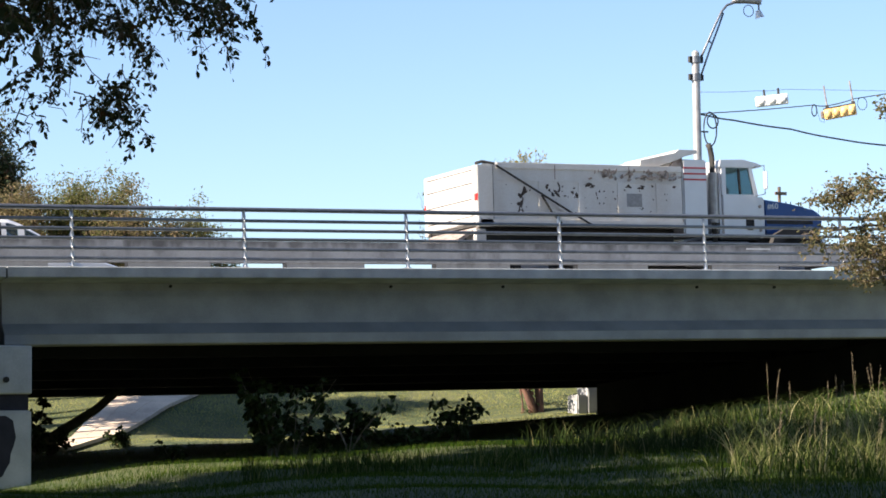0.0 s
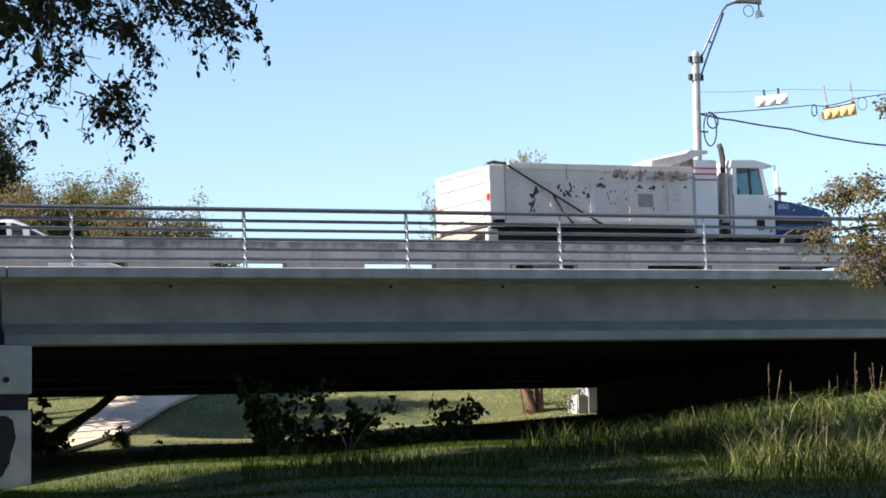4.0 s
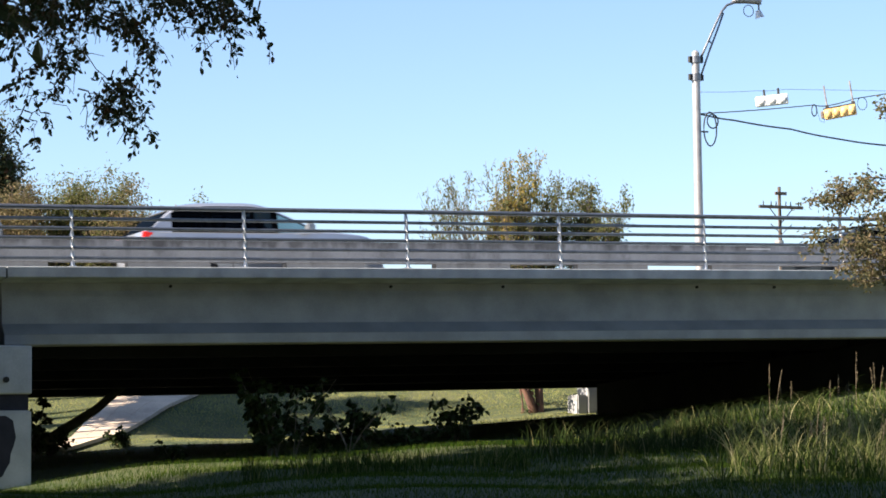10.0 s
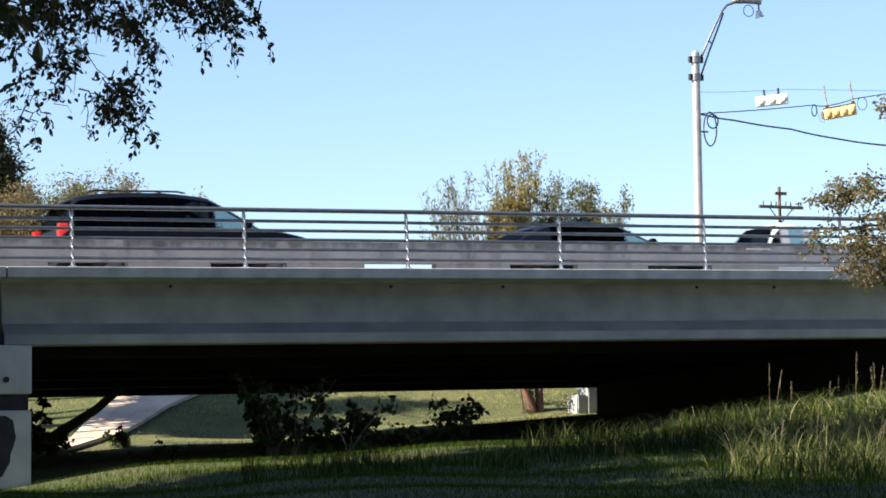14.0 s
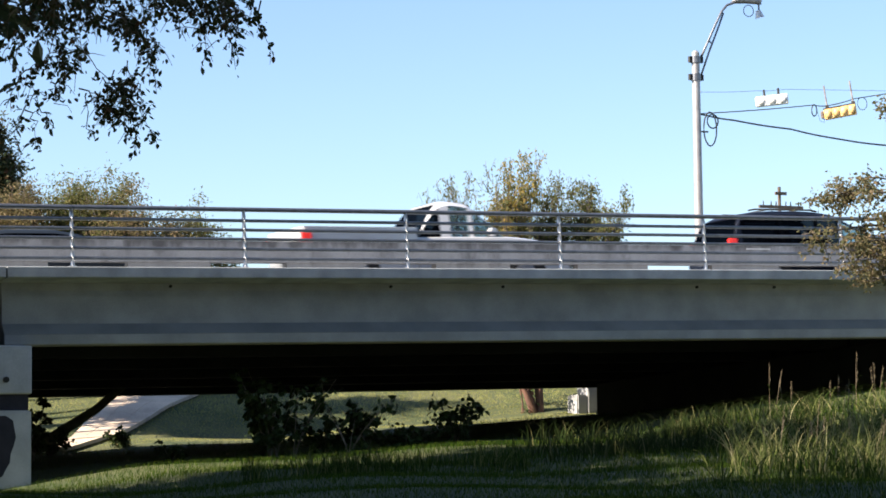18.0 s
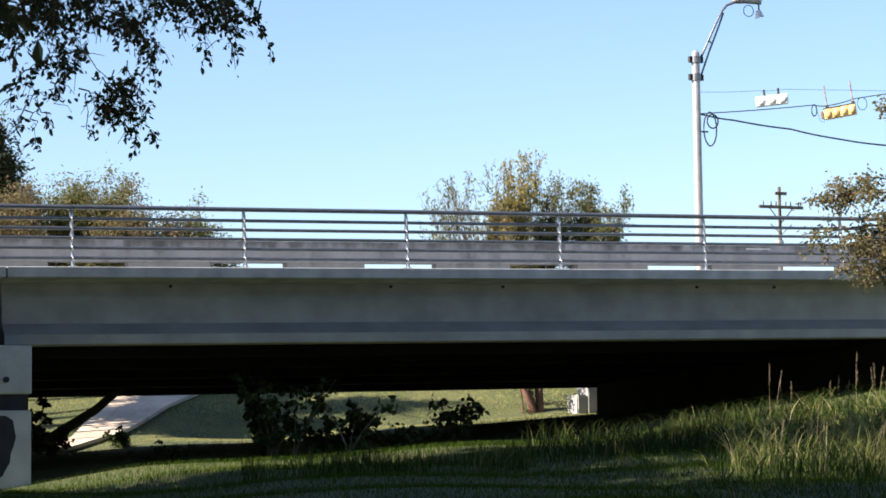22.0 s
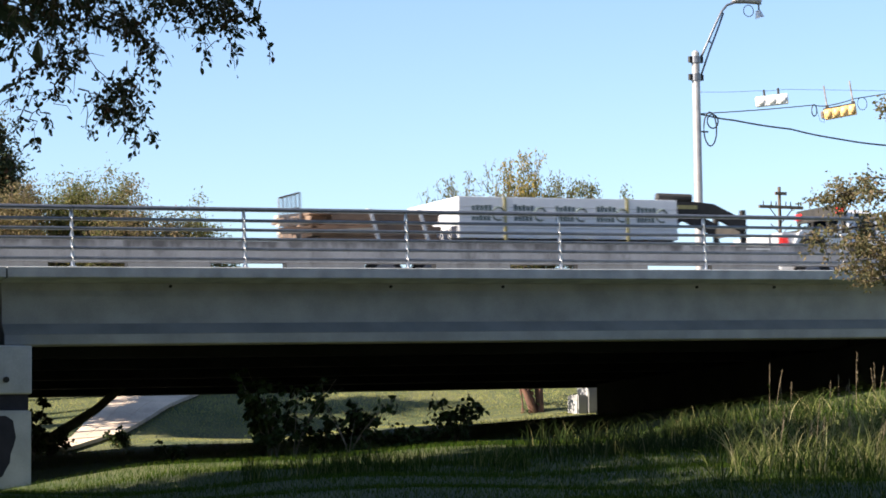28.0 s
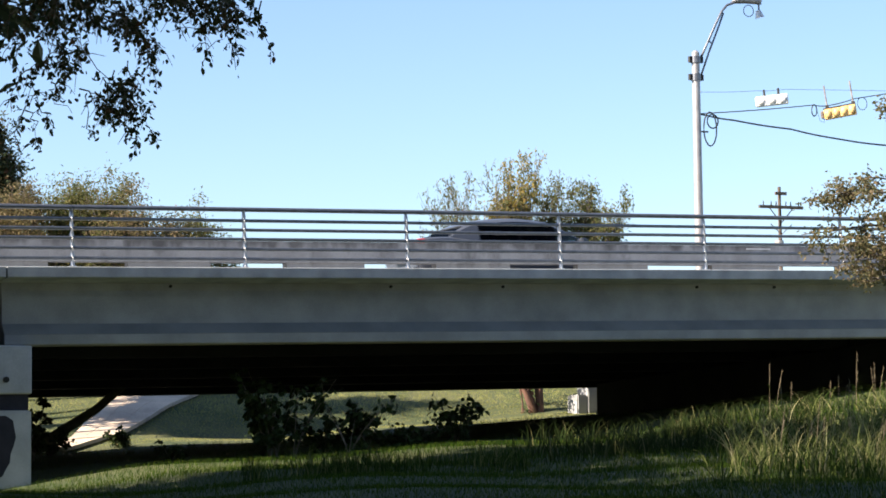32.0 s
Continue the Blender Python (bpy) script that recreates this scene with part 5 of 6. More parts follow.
# ---------------------------------------------------------------- the overhanging tree, whose bough stirs
def bough():
    rng = random.Random(77)
    base = Vector((1.2, 15.2, ground_at(1.2, 15.2)))
    t = thing("tree", "dark overhanging tree with drooping leafy boughs", "tree", Matrix.Translation(base))
    trunk = [(Vector((0, 0, -0.3)), 0.26), (Vector((0.1, 0.1, 1.6)), 0.20), (Vector((0.0, 0.3, 3.4)), 0.16), (Vector((0.4, 0.4, 5.4)), 0.12), (Vector((0.3, 0.6, 7.2)), 0.06)]
    part("trunk", limb_mesh("trunk", [(trunk, 3)], sides=9), BARK, t, smooth=True)
    b = new("bough")
    b.parent = t
    limbs, tips = [], []

    def spray(x0, z0, x1, z1, n, depth=0.0, sag=0.10, fine=0.26):
        """A hanging spray of twigs from one point to another, of n side twigs."""
        pts = []
        for k in range(7):
            f = k / 6
            pts.append((Vector((x0 + (x1 - x0) * f + rng.gauss(0, 0.015), 16 + depth + rng.gauss(0, 0.05), z0 + (z1 - z0) * f + sag * math.sin(f * math.pi) + rng.gauss(0, 0.015))) - base, 0.006 * (1 - 0.75 * f)))
        limbs.append((pts, 1))
        tips.append(pts[2:])
        for k in range(n):
            f = rng.uniform(0.15, 1)
            i = min(int(f * 6), 5)
            p = pts[i][0].lerp(pts[i + 1][0], f * 6 - i)
            d = Vector((rng.gauss(0.05, 0.5), rng.gauss(0, 0.5), rng.gauss(-0.55, 0.4))).normalized() * fine * rng.uniform(0.5, 1.2)
            tw = [(p, 0.004), (p + d * 0.5 + Vector((0, 0, 0.02)), 0.003), (p + d, 0.002)]
            limbs.append((tw, 0))
            tips.append(tw)

    # boughs from the trunk to the hanging sprays
    for end, r in (((4.5, 15.9, 5.05), 0.055), ((5.6, 16.1, 5.15), 0.05), ((4.2, 16.2, 4.75), 0.04)):
        a, e = Vector((1.3, 15.5, 4.6)), Vector(end)
        pts = [(a.lerp(e, f) + Vector((0, 0, 0.35 * math.sin(f * math.pi))) - base, r * (1 - 0.7 * f)) for f in np.linspace(0, 1, 7)]
        limbs.append((pts, 2))
    hanging = (
        (4.27, 4.85, 4.55, 4.24, 26, 0.0, 0.08, 0.2), (4.31, 4.82, 4.41, 4.26, 26, 0.1, 0.05, 0.2), (4.39, 4.82, 4.59, 4.31, 26, -0.1, 0.05, 0.2),
        (4.35, 4.78, 4.49, 4.22, 24, 0.2, 0.05, 0.18), (4.27, 4.81, 4.35, 4.35, 16, -0.2, 0.05, 0.16), (5.37, 4.85, 5.68, 4.42, 26, 0, 0.05, 0.16),
        (5.45, 4.86, 5.55, 4.4, 22, 0.1, 0.04, 0.16), (5.53, 4.86, 5.71, 4.54, 20, -0.1, 0.04, 0.14), (5.32, 4.85, 5.45, 4.5, 18, 0.1, 0.04, 0.16),
        (5.57, 4.87, 5.66, 4.59, 18, 0, 0.03, 0.14), (5.74, 4.88, 5.87, 4.69, 14, 0, 0.03, 0.1), (5.85, 4.76, 5.96, 4.34, 9, 0, 0.03, 0.04),
        (6.0, 4.9, 6.03, 4.79, 5, 0, 0.02, 0.05), (4.63, 4.6, 5.16, 4.34, 26, 0, 0.06, 0.2), (4.83, 4.66, 5.18, 4.42, 24, 0.1, 0.05, 0.18),
        (4.75, 4.57, 5.04, 4.37, 20, -0.1, 0.05, 0.18), (4.99, 4.51, 5.11, 4.1, 13, 0, 0.03, 0.1), (4.51, 4.36, 4.85, 4.06, 4, 0, 0.03, 0.1),
        (4.79, 4.22, 5.08, 3.76, 26, 0, 0.03, 0.14), (4.69, 4.08, 5.01, 3.73, 28, 0.1, 0.03, 0.14), (4.83, 4.14, 4.91, 3.89, 22, -0.1, 0.03, 0.13),
        (4.89, 4.26, 4.96, 4.09, 15, 0, 0.02, 0.1), (4.63, 4.09, 4.77, 3.9, 18, 0.1, 0.03, 0.13), (4.71, 4.14, 4.87, 3.85, 20, -0.1, 0.03, 0.13),
        (4.41, 4.31, 4.46, 4.08, 13, 0, 0.02, 0.1), (4.39, 4.12, 4.51, 3.91, 9, 0.1, 0.03, 0.09), (4.59, 4.05, 4.63, 3.69, 3, 0, 0.03, 0.03),
        (4.33, 4.33, 4.2, 3.95, 17, 0, 0.04, 0.11), (4.24, 4.23, 4.08, 3.93, 9, 0.1, 0.04, 0.1), (4.14, 4.76, 4.06, 4.35, 9, 0, 0.04, 0.12),
        (4.2, 4.77, 4.16, 4.28, 10, 0.1, 0.04, 0.12), (4.08, 4.45, 4.04, 4.18, 7, -0.1, 0.03, 0.1), (4.24, 3.95, 4.38, 3.77, 5, 0, 0.03, 0.06),
        (4.22, 3.95, 4.29, 3.68, 4, 0.1, 0.03, 0.05), (4.16, 3.91, 4.1, 3.68, 6, 0, 0.03, 0.08), (4.02, 3.85, 4.09, 3.55, 14, 0.2, 0.03, 0.12),
    )
    for row in hanging:
        spray(*row)
    # the dense upper fringe
    for k in range(30):
        x = 4.33 + 1.39 * (k + rng.random()) / 30
        z = 4.54 + 0.071 * (x - 4.33) + rng.uniform(-0.09, 0.07)
        spray(x - 0.25, z + 0.42, x, z, 14, rng.uniform(-0.4, 0.4), 0.05, 0.16)
    part("twig_work", limb_mesh("twig_work", limbs, 0.002), TWIG, b, smooth=True)["kind"] = "stuff"
    spots = anchors_on(rng, tips, 3, 0.018, 0.05)
    single = spots[np.argsort(np.random.default_rng(5).random(len(spots)))]
    near, rest = single[:300], single[300:]
    c = part("foliage", leaf_cloud("foliage", 78, rest, 0.047, 0.6, 0.2, 0.56, True), LEAF_DARK, b)
    c["kind"] = "stuff"
    kinds = []
    for k in range(6):
        kinds.append(leaf_cloud("leaf", 200 + k, np.zeros((1, 3)), 0.049, 0.6, 0.2, 0.56, True))
        kinds[-1].materials.append(LEAF_SINGLE)
    for k, p in enumerate(near):
        part("leaf", kinds[k % 6], None, b, m=Matrix.Translation(p) @ Matrix.Rotation(rng.uniform(0, math.tau), 4, "Z"))
    return t, b


overhang, swaying_bough = bough()


# the russet tree that reaches in before the bridge
def russet_tree():
    rng = random.Random(55)
    base = Vector((23.5, 30.6, ground_at(22.95, 30.6)))
    t = thing("tree", "russet and green oak with branches reaching before the bridge", "tree", Matrix.Translation(base))
    limbs, tips = [], []
    trunk = [(Vector((0, 0, -0.3)), 0.17), (Vector((0.0, 0, 1.2)), 0.14), (Vector((-0.15, 0.1, 2.6)), 0.11), (Vector((0.1, 0.2, 4.2)), 0.08), (Vector((0.2, 0.3, 5.6)), 0.04)]
    limbs.append((trunk, 3))
    for sx, sz, ex, ez, n in ((-0.1, 2.4, -2.6, 2.75, 14), (0, 2.9, -2.9, 3.3, 11), (0, 3.1, -3.1, 3.05, 17), (0.1, 3.4, -2.1, 3.75, 7), (0.1, 3.7, -2.0, 4.4, 4), (-0.1, 2.0, -2.5, 2.25, 15), (-0.1, 1.9, -2.9, 2.35, 12), (0, 2.6, -3.2, 2.55, 13),
                              (0.1, 4.0, -1.9, 4.75, 2), (-0.1, 2.3, -2.62, 1.75, 12), (-0.1, 2.3, -2.45, 1.95, 12), (-0.1, 2.0, -1.45, 1.85, 9), (-0.1, 2.2, -2.75, 2.1, 12), (0, 2.2, -2.1, 2.9, 14), (0.1, 3.3, 1.8, 4.3, 14), (0.1, 3.0, 1.6, 3.2, 14), (-0.1, 2.0, -1.3, 2.3, 8)):
        y = rng.uniform(-0.7, 0.7)
        a, e = Vector((sx, 0, sz + 0.5)), Vector((ex, y, ez + 0.88))
        pts = [(a.lerp(e, f) + Vector((0, 0, 0.30 * math.sin(f * math.pi))) + Vector((rng.gauss(0, 0.03),) * 3) * (f > 0), 0.035 * (1 - 0.8 * f)) for f in np.linspace(0, 1, 8)]
        limbs.append((pts, 2))
        for k in range(n):
            f = rng.uniform(0.3, 1)
            i = min(int(f * 7), 6)
            p = pts[i][0].lerp(pts[i + 1][0], f * 7 - i)
            d = Vector((rng.gauss(-0.1, 0.7), rng.gauss(0, 0.7), rng.gauss(-0.15, 0.6))).normalized() * rng.uniform(0.2, 0.5)
            tw = [(p, 0.008), (p + d * 0.5, 0.006), (p + d + Vector((0, 0, -0.05)), 0.003)]
            limbs.append((tw, 0))
            tips.append(tw)
    part("trunk", limb_mesh("trunk", limbs, 0.005, 7), BARK, t, smooth=True)
    c = part("crown", leaf_cloud("crown", 56, anchors_on(rng, tips, 62, 0.07, 0.1), 0.075, 0.35, 0.25, 0.55), LEAF_OAK, t)
    c["kind"] = "stuff"
    return t


russet_tree()


# ---------------------------------------------------------------- saplings and the leaning trunk under the bridge
def sapling(at, height, R, seed, size=0.13, n=6, per=9, label="dark big-leaved sapling beside the bridge shadow"):
    rng = random.Random(seed)
    t = thing("sapling", label, "shrub", pose(at[0], at[1], ground_at(*at)), "saplings")
    limbs, tips = [], []
    for k in range(n):
        a = rng.uniform(0, math.tau)
        e = Vector((R * math.cos(a) * rng.uniform(0.4, 1), R * math.sin(a) * rng.uniform(0.4, 1), height * rng.uniform(0.6, 1.05)))
        pts = [(Vector((e.x * f ** 1.4, e.y * f ** 1.4, e.z * f - 0.05)), 0.014 * (1 - 0.7 * f)) for f in np.linspace(0, 1, 6)]
        limbs.append((pts, 1))
        tips.append(pts[1:])
        for q in range(5):
            p = pts[rng.randint(2, 5)][0]
            d = Vector((rng.gauss(0, 1), rng.gauss(0, 1), rng.gauss(0.1, 0.6))).normalized() * rng.uniform(0.15, 0.4) * R
            tw = [(p, 0.005), (p + d * 0.5, 0.004), (p + d, 0.003)]
            limbs.append((tw, 0))
            tips.append(tw)
    part("stem", limb_mesh("stem", limbs, 0.004), TWIG, t, smooth=True)
    c = part("foliage", leaf_cloud("foliage", seed, anchors_on(rng, tips, per, 0.03, 0.1), size, 0.45, 0.2, 0.75, True), LEAF_SHRUB, t)
    c["kind"] = "stuff"
    return t


sapling((15.05, 40.3), 1.6, 0.60, 61, 0.13, 7, 10)
sapling((15.6, 40.6), 1.60, 0.95, 62, 0.13, 4, 3)
sapling((16.5, 40.2), 1.45, 0.95, 63, 0.14, 5, 3)
sapling((15.5, 41.2), 1.65, 0.70, 64, 0.13, 6, 8)
sapling((17.2, 41.0), 0.95, 0.80, 71, 0.12, 7, 4)
sapling((16.6, 41.6), 0.60, 0.9, 73, 0.11, 12, 9)
sapling((17.9, 40.9), 0.45, 0.9, 74, 0.10, 12, 8)
sapling((18.9, 40.8), 0.90, 0.55, 65, 0.11, 9, 7)
sapling((13.6, 41.5), 0.34, 0.45, 72, 0.08, 8, 5)
sapling((12.75, 47.6), 1.3, 0.5, 66, 0.12, 8, 9, "dark bush under the bridge beside the column")
sapling((13.6, 49.5), 0.6, 0.5, 67, 0.10, 8, 6, "dark bush under the bridge beside the column")
sapling((20.3, 55.0), 0.45, 0.4, 68, 0.08, 9, 10, "low dark shrub at the foot of the far bank")
sapling((16.9, 55.2), 0.45, 0.4, 69, 0.08, 9, 10, "low dark shrub at the foot of the far bank")
log = thing("leaning_trunk", "mossy leaning tree trunk by the paved slope", "tree trunk", pose(13.9, 52.2, ground_at(13.9, 52.2)))
MOSS = shade("mossy_bark", (0.16, 0.15, 0.07), (0.09, 0.08, 0.05), 5, 0.95, bump=0.7)
part("trunk", tube([(-0.5, 0, -0.3), (0.1, 0.0, 0.1), (0.8, 0.1, 0.55), (1.5, 0.1, 0.98), (2.2, 0.2, 1.55), (2.9, 0.3, 2.2)], [0.17, 0.15, 0.12, 0.10, 0.09, 0.06], 9), MOSS, log, smooth=True)


# ---------------------------------------------------------------- grass
def blades(name, seed, pts, tall, wide, bend=0.5, steps=2):
    """Grass blades that stand on the ground at pts (n, 2)."""
    g = np.random.default_rng(seed)
    n = len(pts)
    H = g.uniform(*tall, n)
    W = g.uniform(*wide, n)
    a, face = g.uniform(0, math.tau, n), g.uniform(0, math.tau, n)
    lean = g.uniform(0.1, 1.0, n) * bend * H
    z = ground_height(pts[:, 0], pts[:, 1]) - 0.01
    rows = []
    for s in range(steps + 1):
        f = s / steps
        c = np.stack([pts[:, 0] + np.cos(a) * lean * f ** 2, pts[:, 1] + np.sin(a) * lean * f ** 2, z + H * (f - 0.25 * bend * f ** 3)], -1)
        side = np.stack([np.cos(face), np.sin(face), face * 0], -1) * (W * (1 - f) * (1.0 if s else 0.7) / 2)[:, None]
        rows += [c] if s == steps else [c - side, c + side]
    v = np.stack(rows, 1)
    k = v.shape[1]
    i = np.arange(n)[:, None] * k
    f4 = [(i + [2 * s, 2 * s + 1, 2 * s + 3, 2 * s + 2]) for s in range(steps - 1)]
    f3 = i + [2 * steps - 2, 2 * steps - 1, 2 * steps]
    faces = [tuple(r) for f in f4 for r in f.tolist()] + [tuple(r) for r in f3.tolist()]
    return raw(name, v.reshape(-1, 3), faces)


def scatter(seed, n, y0, y1, x_of=lambda y: (0.235 * y, 0.72 * y), keep=None):
    g = np.random.default_rng(seed)
    y = g.uniform(y0, y1, n)
    a, b = x_of(y)
    x = a + (b - a) * g.random(n)
    p = np.stack([x, y], -1)
    return p if keep is None else p[keep(x, y, g.random(n))]


def clumpy(x, y, r):
    c = np.sin(x * 2.3 + 1.3 * np.sin(y * 1.9)) + np.sin(y * 2.9 + 1.1 * np.sin(x * 1.7)) + 0.8 * np.sin(x * 5.1 + y * 3.3)
    return r < np.clip(0.45 + 0.35 * c, 0.05, 1)


grass_things = [
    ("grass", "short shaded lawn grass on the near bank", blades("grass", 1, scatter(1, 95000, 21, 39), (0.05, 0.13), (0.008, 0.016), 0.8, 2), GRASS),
    ("grass", "short sunlit grass on the far bank", blades("grass", 2, scatter(2, 95000, 55.5, 64.5), (0.04, 0.11), (0.018, 0.036), 1.0, 1), DRY_SUNLIT),
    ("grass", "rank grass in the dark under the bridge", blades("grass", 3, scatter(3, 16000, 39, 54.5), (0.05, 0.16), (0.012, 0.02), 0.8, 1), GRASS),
    ("tall_grass", "rough uncut grass on the rising bank", blades("tall_grass", 4, scatter(4, 17000, 25.0, 39.0, lambda y: (0.47 * y, 0.74 * y), lambda x, y, r: clumpy(x, y, r) & (r < np.clip((x / y - 0.51) * 5.0 + 0.08, 0, 0.8))), (0.08, 0.27), (0.010, 0.020), 1.1, 3), TALL),
    ("tall_grass", "long arching dark grass blades on the rising bank", blades("tall_grass", 6, scatter(6, 4600, 27.5, 37.3, lambda y: (0.54 * y, 0.74 * y), lambda x, y, r: clumpy(x * 0.7, y * 0.8, r) & (r < np.clip((x / y - 0.59) * 9.0 + 0.03, 0, 0.8))), (0.35, 0.85), (0.014, 0.032), 1.5, 6), TALL),
    ("tall_grass", "tall weeds along the edge of the bridge shadow", blades("tall_grass", 5, scatter(5, 4200, 33.0, 35.2, lambda y: (0.36 * y, 0.50 * y), clumpy), (0.15, 0.55), (0.010, 0.02), 0.7, 3), TALL),
]
grass_things.append(("tall_grass", "dark leafy weeds along the bridge shadow", blades("tall_grass", 7, scatter(7, 9000, 33.6, 38.4, lambda y: (0.485 * y, 0.66 * y), lambda x, y, r: clumpy(x * 0.9, y * 1.1, r * 0.9) & (r < np.clip((x / y - 0.49) * 9, 0, 0.9))), (0.18, 0.62), (0.014, 0.034), 1.0, 4), WEED))
grass_things.append(("tall_grass", "pale reedy blades on the bank beside the tree", blades("tall_grass", 8, scatter(8, 2300, 29.0, 36.5, lambda y: (0.605 * y, 0.71 * y), lambda x, y, r: clumpy(x * 1.3, y * 1.2, r * 1.25)), (0.3, 0.95), (0.014, 0.034), 0.9, 5), REED))
for nm, lab, me, mat in grass_things:
    tagged(part(nm, me, mat), lab, "grass", kind="stuff")


def seed_stalk(at, height, seed, lean):
    """A tall grass stalk with blades and a seed head."""
    rng = random.Random(seed)
    t = thing("grass_stalk", "tall pale grass stalk with a feathery seed head", "grass", pose(at[0], at[1], ground_at(*at)), "grass stalks")
    pts = [(lean * height * f ** 2, 0.02 * math.sin(f * 3), height * f - 0.03) for f in np.linspace(0, 1, 8)]
    part("stem", tube(pts, [0.005 - 0.0004 * k for k in range(8)], 4), SEED, t)
    vs, fs = [], []
    for k in range(34):
        f = rng.uniform(0.66, 1.03)
        p = Vector((lean * height * f ** 2, 0, height * f - 0.03))
        d = Vector((rng.gauss(0, 1), rng.gauss(0, 1), rng.uniform(0.8, 2.2))).normalized() * rng.uniform(0.03, 0.075) * (1.35 - f * 0.9)
        q = d.cross(Vector((rng.gauss(0, 1), rng.gauss(0, 1), 0.1))).normalized() * 0.004
        n0 = len(vs)
        vs += [tuple(p), tuple(p + d * 0.6 + q), tuple(p + d), tuple(p + d * 0.6 - q)]
        fs.append((n0, n0 + 1, n0 + 2, n0 + 3))
    part("seed_head", raw("seed_head", vs, fs), SEED, t)
    for k in range(4):
        f = rng.uniform(0.1, 0.6)
        a = rng.uniform(0, math.tau)
        p = Vector((lean * height * f ** 2, 0, height * f))
        ln = rng.uniform(0.25, 0.45)
        pp = [p + Vector((math.cos(a) * ln * g, math.sin(a) * ln * g * 0.6, ln * (0.9 * g - 0.75 * g * g))) for g in (0, 0.33, 0.66, 1)]
        vs, fs = [], []
        for g, q in enumerate(pp):
            wd = 0.009 * (1 - g / 3.2)
            vs += [tuple(q + Vector((-math.sin(a) * wd, math.cos(a) * wd, 0))), tuple(q - Vector((-math.sin(a) * wd, math.cos(a) * wd, 0)))]
        fs = [(2 * g, 2 * g + 1, 2 * g + 3, 2 * g + 2) for g in range(3)]
        part("blade", raw("blade", vs, fs), TALL, t)
    return t


STALKS = []
for k in range(34):
    rng = random.Random(500 + k)
    y = rng.uniform(30.5, 37.5)
    x = y * rng.uniform(0.625, 0.705)
    STALKS.append(seed_stalk((x, y), rng.uniform(0.6, 1.1), 500 + k, rng.uniform(-0.12, 0.18)))


# ---------------------------------------------------------------- street lamp, wires, signals
def street_lamp():
    x, y = 33.17, 56.0
    z0 = ground_at(x, y)
    t = thing("street_lamp", "tall grey steel street lamp with a curved truss arm", "street lamp", pose(x, y, z0))
    h = 12.50 - z0
    part("pole", rod((0, 0, -0.2), (0, 0, h), 0.135, 0.105, 18), POLE_STEEL, t, smooth=False)
    part("base", rod((0, 0, -0.2), (0, 0, 0.35), 0.24, 0.2, 14), POLE_STEEL, t)
    part("cap", rod((0, 0, h), (0, 0, h + 0.07), 0.11, 0.05, 14), POLE_STEEL, t)
    for dz in (-0.18, -0.66):
        c = part("clamp", rod((0, 0, h + dz - 0.09), (0, 0, h + dz + 0.09), 0.135, sides=16), STEEL, t)
        for s in (-1, 1):
            part("clamp_ear", box(s * 0.16 - 0.05, s * 0.16 + 0.05, -0.05, 0.05, h + dz - 0.08, h + dz + 0.08), CHASSIS, c)
    part("arm", tube([(0.12, 0, h - 0.2), (0.35, 0, h + 0.25), (0.62, 0, h + 0.78), (0.85, 0, h + 1.2), (1.02, 0, h + 1.38), (1.25, 0, h + 1.47), (1.6, 0, h + 1.5), (2.1, 0, h + 1.5)], 0.035, 8), STEEL, t, smooth=True)
    part("arm_brace", tube([(0.14, 0, h - 0.64), (0.45, 0, h + 0.12), (0.72, 0, h + 0.72), (0.90, 0, h + 1.16)], 0.028, 8), STEEL, t, smooth=True)
    part("arm_strut", tube([(0.42, 0, h + 0.38), (0.52, 0, h + 0.28)], 0.02, 6), STEEL, t)
    part("luminaire", prism([(1.2, h + 1.49), (2.0, h + 1.50), (2.1, h + 1.56), (1.8, h + 1.64), (1.35, h + 1.62)], -0.16, 0.16, 0.03), POLE_STEEL, t)
    part("camera_stem", rod((2.03, 0, h + 1.48), (2.03, 0, h + 1.28), 0.025, sides=8), STEEL, t)
    part("camera_housing", rod((2.06, 0, h + 1.10), (2.00, 0, h + 1.30), 0.13, 0.07, 14), WHITE, t, "white camera housing")
    part("cable_loop", tube([(1.7 + 0.16 * math.cos(a), 0, h + 1.27 + 0.16 * math.sin(a)) for a in np.linspace(0, math.tau, 15)], 0.012, 5), CHASSIS, t)
    return t


street_lamp()
CABLE = shade("black_cable", (0.02, 0.02, 0.022), (0.035, 0.035, 0.035), 10, 0.7, bump=0.1)


def cable(points, r, label):
    t = thing("overhead_cable", label, "cable", None, "overhead cables")
    pts = []
    for a, b in zip(points, points[1:]):
        for f in np.linspace(0, 1, 8, endpoint=False):
            pts.append(Vector(a).lerp(Vector(b), f) - Vector((0, 0, 0.02 * math.sin(f * math.pi))))
    part("wire", tube(pts + [Vector(points[-1])], r, 5), CABLE, t)
    return t


cable([(33.29, 56.0, 10.86), (39.53, 60.0, 11.98), (40.0, 60.0, 11.98), (41.0, 60.0, 12.25), (48.0, 60.2, 13.6), (70.0, 61.0, 15.0)], 0.015, "thin black signal span wire")
cable([(33.3, 56.0, 10.85), (35.58, 58.0, 11.06), (37.44, 58.0, 10.90), (38.95, 58.0, 10.70), (40.66, 58.0, 10.58), (70.0, 60.0, 11.5)], 0.025, "thick black overhead cable")
cable([(33.3, 56.0, 11.45), (38.84, 62.0, 12.66), (39.85, 62.0, 12.76), (60.0, 63.0, 13.8)], 0.006, "fine black signal span wire")
loops = thing("cable_coil", "coiled black slack cable on the lamp pole", "cable", pose(33.5, 55.9, 10.86))
